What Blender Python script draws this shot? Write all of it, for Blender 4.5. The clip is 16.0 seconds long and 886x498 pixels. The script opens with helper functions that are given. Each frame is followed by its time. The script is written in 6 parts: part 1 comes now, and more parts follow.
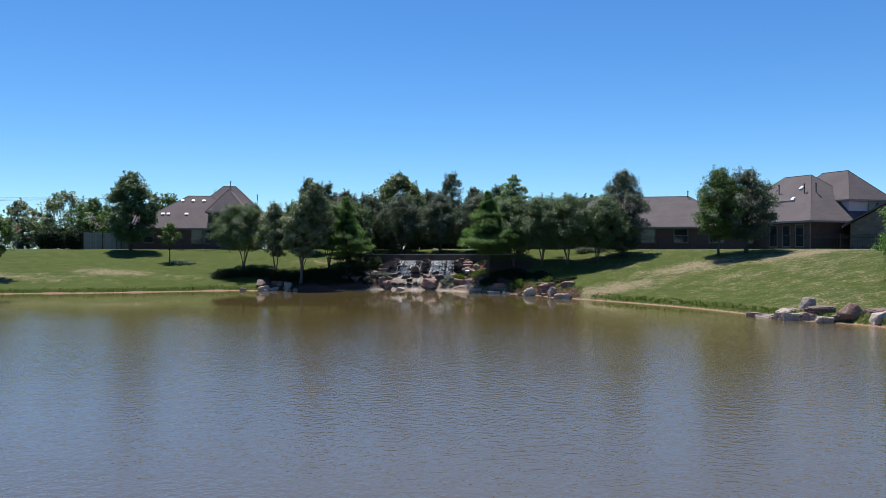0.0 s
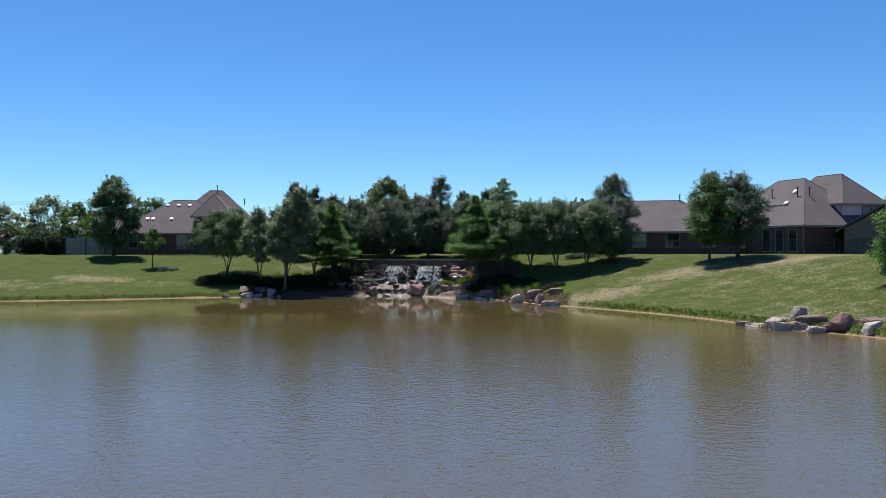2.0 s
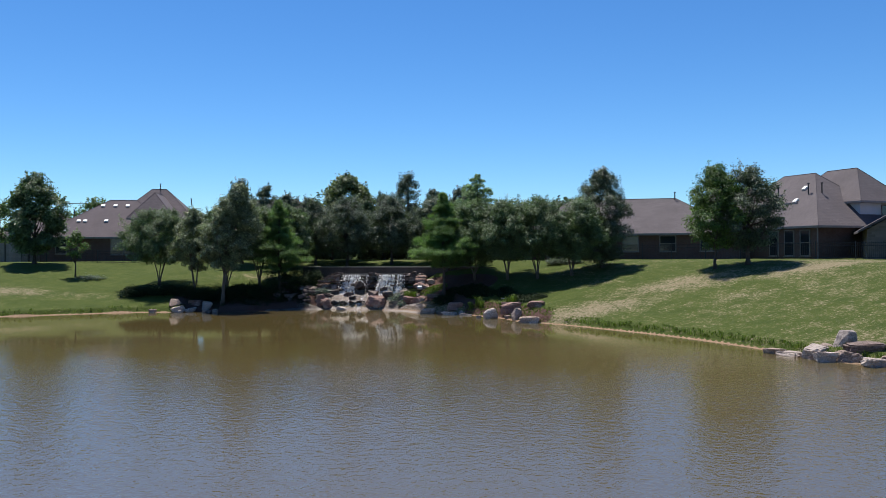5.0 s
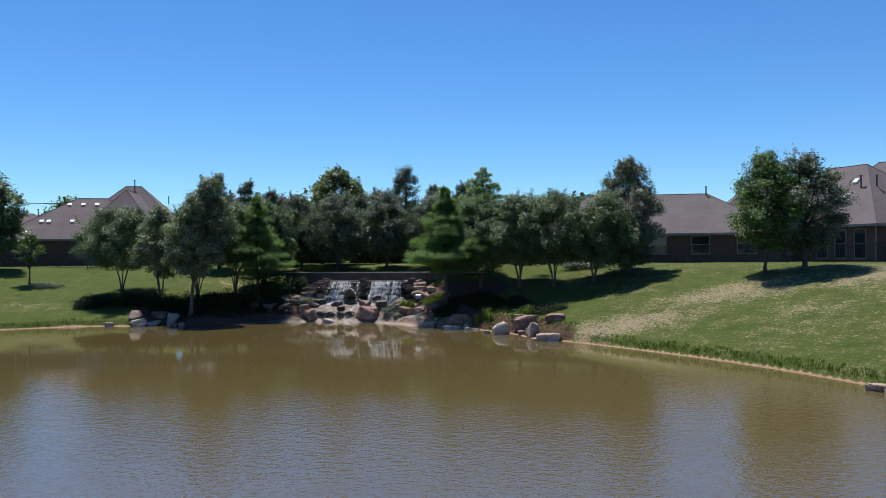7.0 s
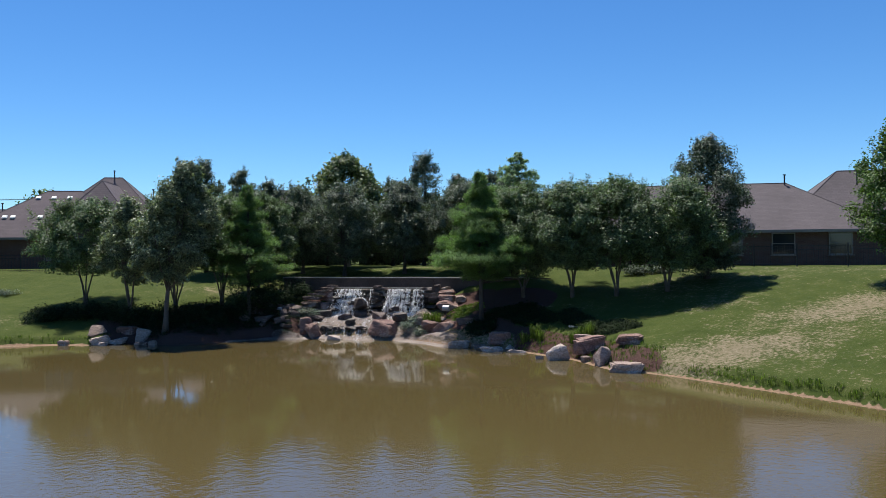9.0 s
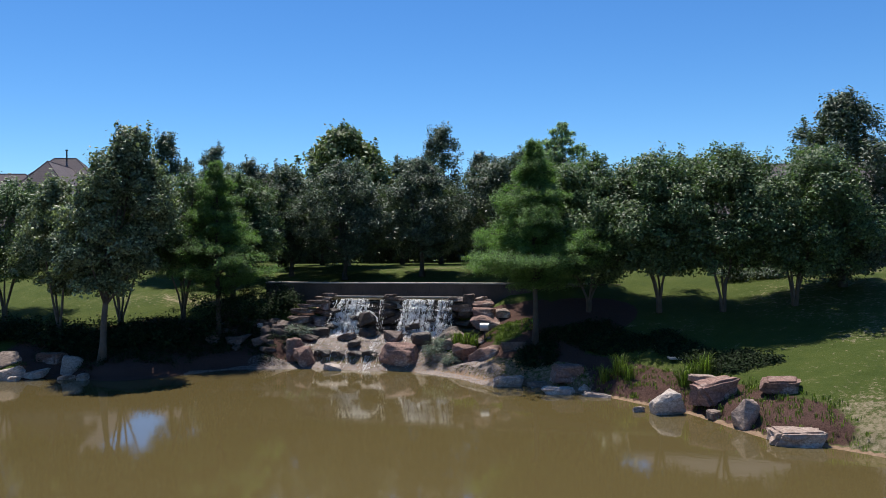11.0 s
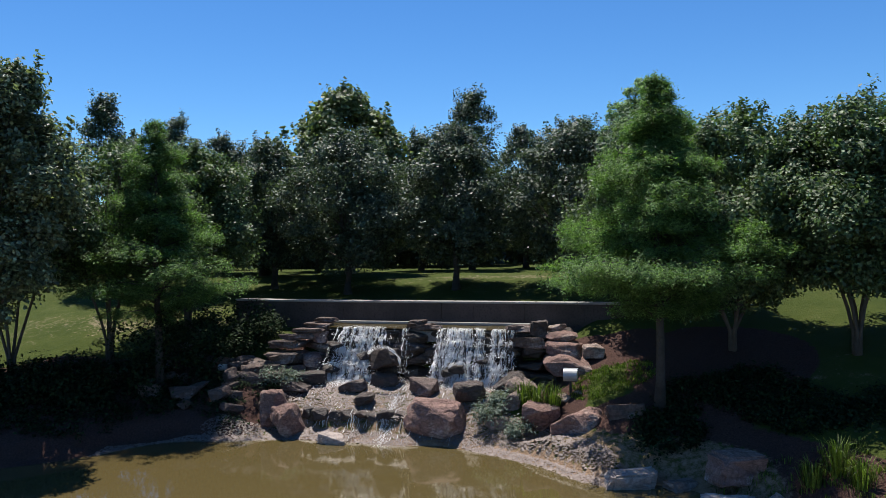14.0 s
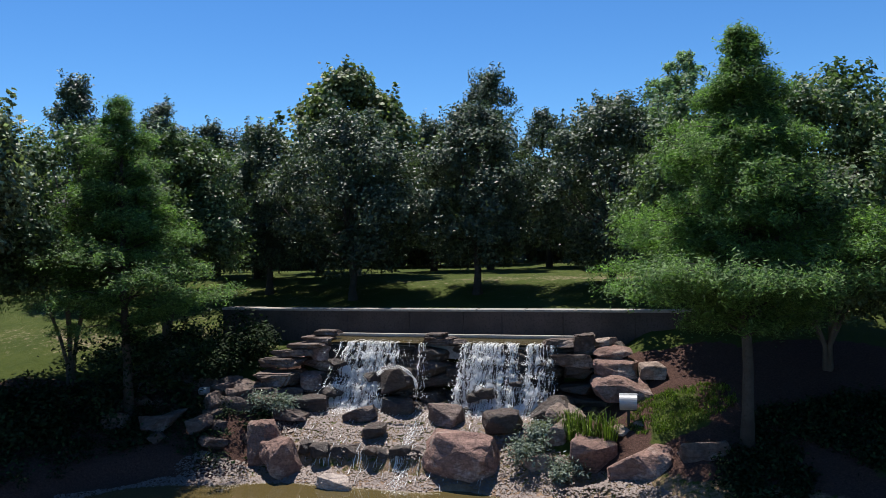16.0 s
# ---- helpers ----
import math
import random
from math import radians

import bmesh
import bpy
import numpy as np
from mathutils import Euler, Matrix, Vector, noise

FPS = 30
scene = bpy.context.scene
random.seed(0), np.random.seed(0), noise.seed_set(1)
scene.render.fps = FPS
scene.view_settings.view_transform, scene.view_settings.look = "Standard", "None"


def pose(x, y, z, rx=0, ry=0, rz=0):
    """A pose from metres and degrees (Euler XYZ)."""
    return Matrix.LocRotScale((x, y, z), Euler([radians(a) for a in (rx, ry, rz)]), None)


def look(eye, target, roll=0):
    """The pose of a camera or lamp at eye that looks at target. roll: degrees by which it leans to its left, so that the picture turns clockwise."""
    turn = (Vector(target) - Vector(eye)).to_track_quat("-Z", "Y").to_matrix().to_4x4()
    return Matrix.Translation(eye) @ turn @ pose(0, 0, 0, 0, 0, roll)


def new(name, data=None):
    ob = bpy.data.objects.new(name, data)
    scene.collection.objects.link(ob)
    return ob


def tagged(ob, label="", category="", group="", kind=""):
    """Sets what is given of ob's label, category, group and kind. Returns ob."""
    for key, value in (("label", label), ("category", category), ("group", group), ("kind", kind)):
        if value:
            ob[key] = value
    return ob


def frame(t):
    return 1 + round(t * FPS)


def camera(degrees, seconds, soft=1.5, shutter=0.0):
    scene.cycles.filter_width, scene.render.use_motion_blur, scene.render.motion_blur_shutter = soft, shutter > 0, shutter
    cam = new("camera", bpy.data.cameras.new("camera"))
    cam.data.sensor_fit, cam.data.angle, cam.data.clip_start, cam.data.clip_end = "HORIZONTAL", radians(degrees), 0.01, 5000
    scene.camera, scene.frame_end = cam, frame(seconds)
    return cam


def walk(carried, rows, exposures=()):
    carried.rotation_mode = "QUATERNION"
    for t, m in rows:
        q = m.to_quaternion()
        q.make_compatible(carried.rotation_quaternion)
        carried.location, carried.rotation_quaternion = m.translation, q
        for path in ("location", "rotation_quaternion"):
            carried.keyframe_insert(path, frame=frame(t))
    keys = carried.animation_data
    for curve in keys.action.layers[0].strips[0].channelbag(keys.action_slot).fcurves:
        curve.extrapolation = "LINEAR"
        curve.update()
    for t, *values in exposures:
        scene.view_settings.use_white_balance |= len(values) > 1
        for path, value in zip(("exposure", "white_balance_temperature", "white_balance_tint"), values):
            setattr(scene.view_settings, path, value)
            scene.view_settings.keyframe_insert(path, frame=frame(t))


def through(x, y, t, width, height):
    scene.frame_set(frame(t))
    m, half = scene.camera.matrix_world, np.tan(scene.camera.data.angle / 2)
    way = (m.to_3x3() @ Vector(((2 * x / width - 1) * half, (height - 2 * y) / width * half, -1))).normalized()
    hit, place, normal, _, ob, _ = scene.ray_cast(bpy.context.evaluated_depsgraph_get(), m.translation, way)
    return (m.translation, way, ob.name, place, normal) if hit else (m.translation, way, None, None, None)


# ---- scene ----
cam = camera(58.0, 16.0, soft=0.8)
PATH = [
    (0, (1.395, 2.027, 3.553), (1.247, 4.022, 3.554), -0.0),
    (0.5, (1.545, 2.321, 3.617), (1.4, 4.316, 3.622), 0.0),
    (1, (1.694, 2.634, 3.699), (1.552, 4.629, 3.708), 0.0),
    (1.5, (1.895, 2.957, 3.774), (1.755, 4.952, 3.784), 0.0),
    (2, (2.186, 3.417, 3.824), (2.045, 5.412, 3.831), -0.1),
    (2.5, (2.514, 4.249, 3.866), (2.386, 6.244, 3.871), -0.2),
    (3, (2.723, 5.595, 3.921), (2.604, 7.591, 3.925), -0.2),
    (3.5, (2.842, 7.247, 3.989), (2.732, 9.244, 3.998), -0.2),
    (4, (2.931, 8.999, 4.041), (2.829, 10.996, 4.051), -0.2),
    (6.5, (2.724, 18.271, 4.31), (2.632, 20.269, 4.322), -0.4),
    (7, (2.591, 20.39, 4.352), (2.489, 22.387, 4.364), -0.5),
    (7.5, (2.333, 22.899, 4.404), (2.234, 24.896, 4.423), -0.4),
    (8, (1.927, 25.436, 4.431), (1.818, 27.433, 4.449), -0.5),
    (8.5, (1.338, 27.789, 4.439), (1.217, 29.786, 4.454), -0.5),
    (11, (-1.638, 40.973, 4.861), (-1.739, 42.97, 4.845), -0.6),
    (11.5, (-2.223, 44.279, 4.863), (-2.326, 46.276, 4.845), -0.7),
    (12, (-2.794, 47.457, 4.898), (-2.876, 49.455, 4.878), -0.4),
    (12.5, (-3.094, 49.316, 4.903), (-3.185, 51.314, 4.884), -0.6),
    (13, (-3.299, 50.264, 4.924), (-3.397, 52.262, 4.906), -0.7),
    (13.5, (-3.523, 51.137, 4.947), (-3.62, 53.135, 4.928), -0.8),
    (14, (-3.735, 52.043, 4.922), (-3.832, 54.041, 4.902), -0.8),
    (14.5, (-3.9, 53.012, 4.906), (-4.002, 55.009, 4.886), -0.9),
    (15, (-4.028, 53.957, 4.899), (-4.133, 55.954, 4.878), -1.0),
    (15.5, (-4.15, 54.86, 4.896), (-4.257, 56.856, 4.872), -1.2),
    (16, (-4.342, 55.716, 4.921), (-4.451, 57.713, 4.895), -1.3),
]
walk(cam, [(t, look(eye, target, roll)) for t, eye, target, roll in PATH], [(0, 0.45), (16, 0.45)])


# ---------------------------------------------------------------- light
SUN_DIR = Vector((-0.16, 0.33, 0.93)).normalized()
world = bpy.data.worlds.new("sky")
scene.world = world
world.use_nodes = True
wn = world.node_tree
sky = wn.nodes.new("ShaderNodeTexSky")
sky.sky_type = "NISHITA"
sky.sun_disc = False
sky.sun_elevation = math.asin(SUN_DIR.z)
sky.sun_rotation = math.atan2(SUN_DIR.x, SUN_DIR.y)
sky.altitude, sky.air_density, sky.dust_density, sky.ozone_density = 0.0, 0.85, 0.0, 3.5
back = wn.nodes["Background"]
back.inputs[1].default_value = 0.093
deep = wn.nodes.new("ShaderNodeHueSaturation")
deep.inputs["Saturation"].default_value = 1.18
wn.links.new(sky.outputs[0], deep.inputs["Color"])
cool = wn.nodes.new("ShaderNodeMix")
cool.data_type, cool.blend_type = "RGBA", "MULTIPLY"
cool.inputs[0].default_value = 1.0
cool.inputs[7].default_value = (0.69, 0.92, 1.10, 1)
wn.links.new(deep.outputs[0], cool.inputs[6])
wn.links.new(cool.outputs[2], back.inputs[0])
sun_data = bpy.data.lights.new("sun", "SUN")
sun_data.energy, sun_data.angle, sun_data.color = 5.0, radians(0.5), (1.0, 0.95, 0.87)
sun = new("sun", sun_data)
sun.matrix_world = look(SUN_DIR * 100, (0, 0, 0))


# ---------------------------------------------------------------- materials
def nodes_of(m):
    m.use_nodes = True
    t = m.node_tree
    return t, t.nodes, t.links, t.nodes["Principled BSDF"]


def noise_node(t, scale, detail=4.0, rough=0.55, space="Object"):
    n = t.nodes.new("ShaderNodeTexNoise")
    n.inputs["Scale"].default_value, n.inputs["Detail"].default_value, n.inputs["Roughness"].default_value = scale, detail, rough
    c = t.nodes.new("ShaderNodeTexCoord")
    t.links.new(c.outputs[space], n.inputs["Vector"])
    return n


def ramp(t, src, stops):
    r = t.nodes.new("ShaderNodeValToRGB")
    while len(r.color_ramp.elements) < len(stops):
        r.color_ramp.elements.new(0.5)
    for e, (p, c) in zip(r.color_ramp.elements, stops):
        e.position, e.color = p, (*c, 1)
    t.links.new(src, r.inputs[0])
    return r.outputs[0]


def mix(t, fac, a, b, kind="MIX"):
    m = t.nodes.new("ShaderNodeMix")
    m.data_type, m.blend_type = "RGBA", kind
    for value, sock in ((fac, m.inputs[0]), (a, m.inputs[6]), (b, m.inputs[7])):
        if isinstance(value, bpy.types.NodeSocket):
            t.links.new(value, sock)
        elif isinstance(value, (int, float)):
            sock.default_value = value
        else:
            sock.default_value = (*value, 1)
    return m.outputs[2]


def maths(t, op, a, b=0.0):
    m = t.nodes.new("ShaderNodeMath")
    m.operation = op
    for value, sock in ((a, m.inputs[0]), (b, m.inputs[1])):
        if isinstance(value, bpy.types.NodeSocket):
            t.links.new(value, sock)
        else:
            sock.default_value = value
    return m.outputs[0]


def bump(t, height, strength, dist=0.02):
    b = t.nodes.new("ShaderNodeBump")
    b.inputs["Strength"].default_value, b.inputs["Distance"].default_value = strength, dist
    t.links.new(height, b.inputs["Height"])
    return b.outputs[0]


def surface(name, a, b, c=None, scale=2.0, fine=20.0, rough=0.8, relief=0.4, metal=0.0, space="Object", per_piece=0.0):
    """Colour between a and b in broad patches, flecked with c in the grain."""
    m = bpy.data.materials.new(name)
    t, n, l, p = nodes_of(m)
    broad, grain = noise_node(t, scale, 5, 0.6, space), noise_node(t, fine, 6, 0.65, space)
    col = ramp(t, broad.outputs[0], [(0.32, a), (0.68, b)])
    if c:
        f = ramp(t, grain.outputs[0], [(0.5, (0, 0, 0)), (0.72, (1, 1, 1))])
        col = mix(t, f, col, c)
    if per_piece:
        info = n.new("ShaderNodeObjectInfo")
        f = maths(t, "MULTIPLY_ADD", info.outputs["Random"], per_piece * 2)
        f.node.inputs[2].default_value = 1 - per_piece
        hsv = n.new("ShaderNodeHueSaturation")
        l.new(f, hsv.inputs["Value"])
        l.new(col, hsv.inputs["Color"])
        col = hsv.outputs[0]
    l.new(col, p.inputs["Base Color"])
    p.inputs["Roughness"].default_value, p.inputs["Metallic"].default_value = rough, metal
    if relief:
        l.new(bump(t, grain.outputs[0], relief), p.inputs["Normal"])
    return m


def foliage(name, dark, light, rough=0.5, through=0.35, gloss=0.38):
    """Leaves: each its own shade, letting part of the light through."""
    m = bpy.data.materials.new(name)
    t, n, l, p = nodes_of(m)
    geo = n.new("ShaderNodeNewGeometry")
    col = ramp(t, geo.outputs["Random Per Island"], [(0.0, tuple(0.35 * v for v in dark)), (0.52, tuple(0.5 * (u + v) for u, v in zip(dark, light))), (0.82, light), (1.0, tuple(min(1, v * 1.7) for v in light))])
    broad = noise_node(t, 0.9, 2)
    col = mix(t, ramp(t, broad.outputs[0], [(0.35, (0, 0, 0)), (0.7, (0.35, 0.35, 0.35))]), col, tuple(0.5 * (u + v) for u, v in zip(dark, light)))
    # leaflets and veins inside each blade
    fine = noise_node(t, 34.0, 3, 0.7)
    col = mix(t, 1.0, col, ramp(t, fine.outputs[0], [(0.36, (0.6, 0.62, 0.6)), (0.5, (1.0, 1.0, 1.0)), (0.66, (1.4, 1.4, 1.4))]), "MULTIPLY")
    l.new(bump(t, fine.outputs[0], 0.4, 0.03), p.inputs["Normal"])
    l.new(col, p.inputs["Base Color"])
    p.inputs["Roughness"].default_value = rough
    p.inputs["Specular IOR Level"].default_value = gloss
    tr = n.new("ShaderNodeBsdfTranslucent")
    l.new(mix(t, 1.0, col, (1.0, 1.15, 0.55), "MULTIPLY"), tr.inputs["Color"])
    ms = n.new("ShaderNodeMixShader")
    ms.inputs[0].default_value = through
    l.new(p.outputs[0], ms.inputs[1])
    l.new(tr.outputs[0], ms.inputs[2])
    l.new(ms.outputs[0], n["Material Output"].inputs["Surface"])
    return m


def ground_material():
    m = bpy.data.materials.new("lawn_and_soil")
    t, n, l, p = nodes_of(m)

    def attr(name):
        a = n.new("ShaderNodeAttribute")
        a.attribute_name = name
        return a.outputs["Fac"]

    broad, mid, fine = noise_node(t, 0.12, 4), noise_node(t, 0.9, 6, 0.72), noise_node(t, 7.0, 6, 0.75)
    blade = noise_node(t, 26.0, 5, 0.8)
    green = ramp(t, mid.outputs[0], [(0.3, (0.040, 0.061, 0.009)), (0.55, (0.069, 0.088, 0.016)), (0.75, (0.100, 0.109, 0.031))])
    green = mix(t, ramp(t, blade.outputs[0], [(0.46, (0, 0, 0)), (0.62, (1, 1, 1))]), green, (0.045, 0.07, 0.015))
    straw = ramp(t, fine.outputs[0], [(0.3, (0.12, 0.105, 0.05)), (0.55, (0.23, 0.19, 0.12)), (0.75, (0.37, 0.31, 0.23))])
    thin = maths(t, "ADD", maths(t, "MULTIPLY", attr("dry"), 1.35), maths(t, "MULTIPLY", maths(t, "SUBTRACT", mid.outputs[0], 0.5), 1.5))
    thin = maths(t, "ADD", thin, maths(t, "MULTIPLY", maths(t, "SUBTRACT", fine.outputs[0], 0.5), 2.6))
    thin = maths(t, "ADD", thin, maths(t, "MULTIPLY", maths(t, "SUBTRACT", broad.outputs[0], 0.5), 0.8))
    col = mix(t, ramp(t, thin, [(0.36, (0, 0, 0)), (0.8, (1, 1, 1))]), green, straw)
    mulch = ramp(t, blade.outputs[0], [(0.3, (0.03, 0.016, 0.013)), (0.6, (0.105, 0.058, 0.047)), (0.8, (0.18, 0.11, 0.09))])
    wob = maths(t, "MULTIPLY", maths(t, "SUBTRACT", fine.outputs[0], 0.5), 0.9)
    col = mix(t, ramp(t, maths(t, "ADD", attr("bed"), wob), [(0.42, (0, 0, 0)), (0.58, (1, 1, 1))]), col, mulch)
    sand = ramp(t, fine.outputs[0], [(0.3, (0.19, 0.115, 0.07)), (0.7, (0.36, 0.25, 0.17))])
    col = mix(t, ramp(t, maths(t, "ADD", attr("sand"), wob), [(0.42, (0, 0, 0)), (0.6, (1, 1, 1))]), col, sand)
    l.new(col, p.inputs["Base Color"])
    p.inputs["Roughness"].default_value = 0.95
    p.inputs["Specular IOR Level"].default_value = 0.15
    h = maths(t, "ADD", blade.outputs[0], fine.outputs[0])
    l.new(bump(t, h, 0.9, 0.05), p.inputs["Normal"])
    return m


def water_material():
    m = bpy.data.materials.new("murky_pond_water")
    t, n, l, p = nodes_of(m)
    broad = noise_node(t, 0.06, 3)
    col = ramp(t, broad.outputs[0], [(0.3, (0.091, 0.069, 0.027)), (0.7, (0.104, 0.079, 0.032))])
    l.new(col, p.inputs["Base Color"])
    p.inputs["Roughness"].default_value = 0.05
    p.inputs["IOR"].default_value = 2.05
    coord = n.new("ShaderNodeTexCoord")
    stretch = n.new("ShaderNodeMapping")
    stretch.inputs["Scale"].default_value = (1.0, 1.15, 1.0)
    stretch.inputs["Rotation"].default_value = (0, 0, 0.5)
    l.new(coord.outputs["Object"], stretch.inputs[0])
    rip, small = n.new("ShaderNodeTexNoise"), n.new("ShaderNodeTexNoise")
    rip.inputs["Scale"].default_value, rip.inputs["Detail"].default_value = 4.2, 3
    small.inputs["Scale"].default_value, small.inputs["Detail"].default_value = 11.0, 2
    l.new(stretch.outputs[0], rip.inputs[0])
    l.new(stretch.outputs[0], small.inputs[0])
    # calm near the far bank, livelier out on the open pond
    sep = n.new("ShaderNodeSeparateXYZ")
    l.new(coord.outputs["Object"], sep.inputs[0])
    open_ = n.new("ShaderNodeMapRange")
    open_.inputs["From Min"].default_value, open_.inputs["From Max"].default_value = 52.0, 38.0
    open_.inputs["To Min"].default_value, open_.inputs["To Max"].default_value = 0.05, 1.0
    l.new(sep.outputs[1], open_.inputs["Value"])
    patch = noise_node(t, 0.09, 3)
    live = maths(t, "MULTIPLY", open_.outputs[0], ramp(t, patch.outputs[0], [(0.3, (0.6, 0.6, 0.6)), (0.7, (1, 1, 1))]))
    h = maths(t, "ADD", maths(t, "MULTIPLY", rip.outputs[0], 1.0), maths(t, "MULTIPLY", small.outputs[0], 0.35))
    b = n.new("ShaderNodeBump")
    b.inputs["Distance"].default_value = 0.024
    l.new(h, b.inputs["Height"])
    l.new(live, b.inputs["Strength"])
    l.new(b.outputs[0], p.inputs["Normal"])
    return m


def shingles(name, a, b):
    m = bpy.data.materials.new(name)
    t, n, l, p = nodes_of(m)
    c = n.new("ShaderNodeTexCoord")
    br = n.new("ShaderNodeTexBrick")
    br.inputs["Scale"].default_value = 1.0
    br.inputs["Brick Width"].default_value, br.inputs["Row Height"].default_value = 0.33, 0.14
    br.inputs["Mortar Size"].default_value = 0.008
    br.inputs["Color1"].default_value, br.inputs["Color2"].default_value = (*a, 1), (*b, 1)
    br.inputs["Mortar"].default_value = (*(0.55 * v for v in a), 1)
    l.new(c.outputs["Object"], br.inputs["Vector"])
    grain, broad = noise_node(t, 60, 4), noise_node(t, 0.5, 5)
    col = mix(t, maths(t, "MULTIPLY", grain.outputs[0], 0.5), br.outputs[0], tuple(1.5 * v for v in b))
    col = mix(t, ramp(t, broad.outputs[0], [(0.35, (0, 0, 0)), (0.75, (0.45, 0.45, 0.45))]), col, tuple(0.6 * v for v in a))
    l.new(col, p.inputs["Base Color"])
    p.inputs["Roughness"].default_value = 0.9
    l.new(bump(t, grain.outputs[0], 0.5), p.inputs["Normal"])
    return m


def brickwork(name, a, b, mortar, wide=0.2, high=0.07):
    m = bpy.data.materials.new(name)
    t, n, l, p = nodes_of(m)
    c = n.new("ShaderNodeTexCoord")
    sep, com = n.new("ShaderNodeSeparateXYZ"), n.new("ShaderNodeCombineXYZ")
    l.new(c.outputs["Object"], sep.inputs[0])
    l.new(maths(t, "ADD", sep.outputs[0], sep.outputs[1]), com.inputs[0])
    l.new(sep.outputs[2], com.inputs[1])
    br = n.new("ShaderNodeTexBrick")
    br.inputs["Scale"].default_value = 1.0
    br.inputs["Brick Width"].default_value, br.inputs["Row Height"].default_value, br.inputs["Mortar Size"].default_value = wide, high, 0.008
    br.inputs["Color1"].default_value, br.inputs["Color2"].default_value, br.inputs["Mortar"].default_value = (*a, 1), (*b, 1), (*mortar, 1)
    l.new(com.outputs[0], br.inputs["Vector"])
    broad = noise_node(t, 1.2, 5)
    col = mix(t, ramp(t, broad.outputs[0], [(0.3, (0, 0, 0)), (0.8, (0.5, 0.5, 0.5))]), br.outputs[0], tuple(0.6 * v for v in a))
    l.new(col, p.inputs["Base Color"])
    p.inputs["Roughness"].default_value = 0.9
    l.new(bump(t, br.outputs[1], -0.4, 0.01), p.inputs["Normal"])
    return m


def stone(name, a, b, fleck, wet=0.0):
    """Sandstone: layered bands, stains, pitted grain; wet makes it darker and glossy."""
    m = bpy.data.materials.new(name)
    t, n, l, p = nodes_of(m)
    coord = n.new("ShaderNodeTexCoord")
    mp = n.new("ShaderNodeMapping")
    mp.inputs["Scale"].default_value = (0.8, 0.8, 4.0)
    mp.inputs["Rotation"].default_value = (0.25, 0.15, 0)
    l.new(coord.outputs["Object"], mp.inputs[0])
    band = n.new("ShaderNodeTexNoise")
    band.inputs["Scale"].default_value, band.inputs["Detail"].default_value = 1.6, 6
    l.new(mp.outputs[0], band.inputs[0])
    grain, stain = noise_node(t, 14, 8, 0.7), noise_node(t, 1.7, 5, 0.6)
    col = ramp(t, band.outputs[0], [(0.3, a), (0.7, b)])
    col = mix(t, ramp(t, stain.outputs[0], [(0.52, (0, 0, 0)), (0.66, (1, 1, 1))]), col, fleck)
    col = mix(t, ramp(t, grain.outputs[0], [(0.40, (0.55, 0.55, 0.55)), (0.6, (0.0, 0.0, 0.0))]), col, tuple(0.35 * v for v in a))
    crack = n.new("ShaderNodeTexVoronoi")
    crack.feature = "DISTANCE_TO_EDGE"
    crack.inputs["Scale"].default_value = 2.2
    l.new(mp.outputs[0], crack.inputs["Vector"])
    col = mix(t, ramp(t, crack.outputs["Distance"], [(0.01, (0.4, 0.4, 0.4)), (0.06, (0, 0, 0))]), col, tuple(0.25 * v for v in a))
    info = n.new("ShaderNodeObjectInfo")
    hsv = n.new("ShaderNodeHueSaturation")
    v = maths(t, "MULTIPLY_ADD", info.outputs["Random"], 0.5)
    v.node.inputs[2].default_value = 0.75
    l.new(v, hsv.inputs["Value"])
    l.new(col, hsv.inputs["Color"])
    l.new(hsv.outputs[0], p.inputs["Base Color"])
    p.inputs["Roughness"].default_value = 0.85 - 0.6 * wet
    h = maths(t, "ADD", grain.outputs[0], maths(t, "MULTIPLY", band.outputs[0], 0.8))
    l.new(bump(t, h, 1.0, 0.06), p.inputs["Normal"])
    return m


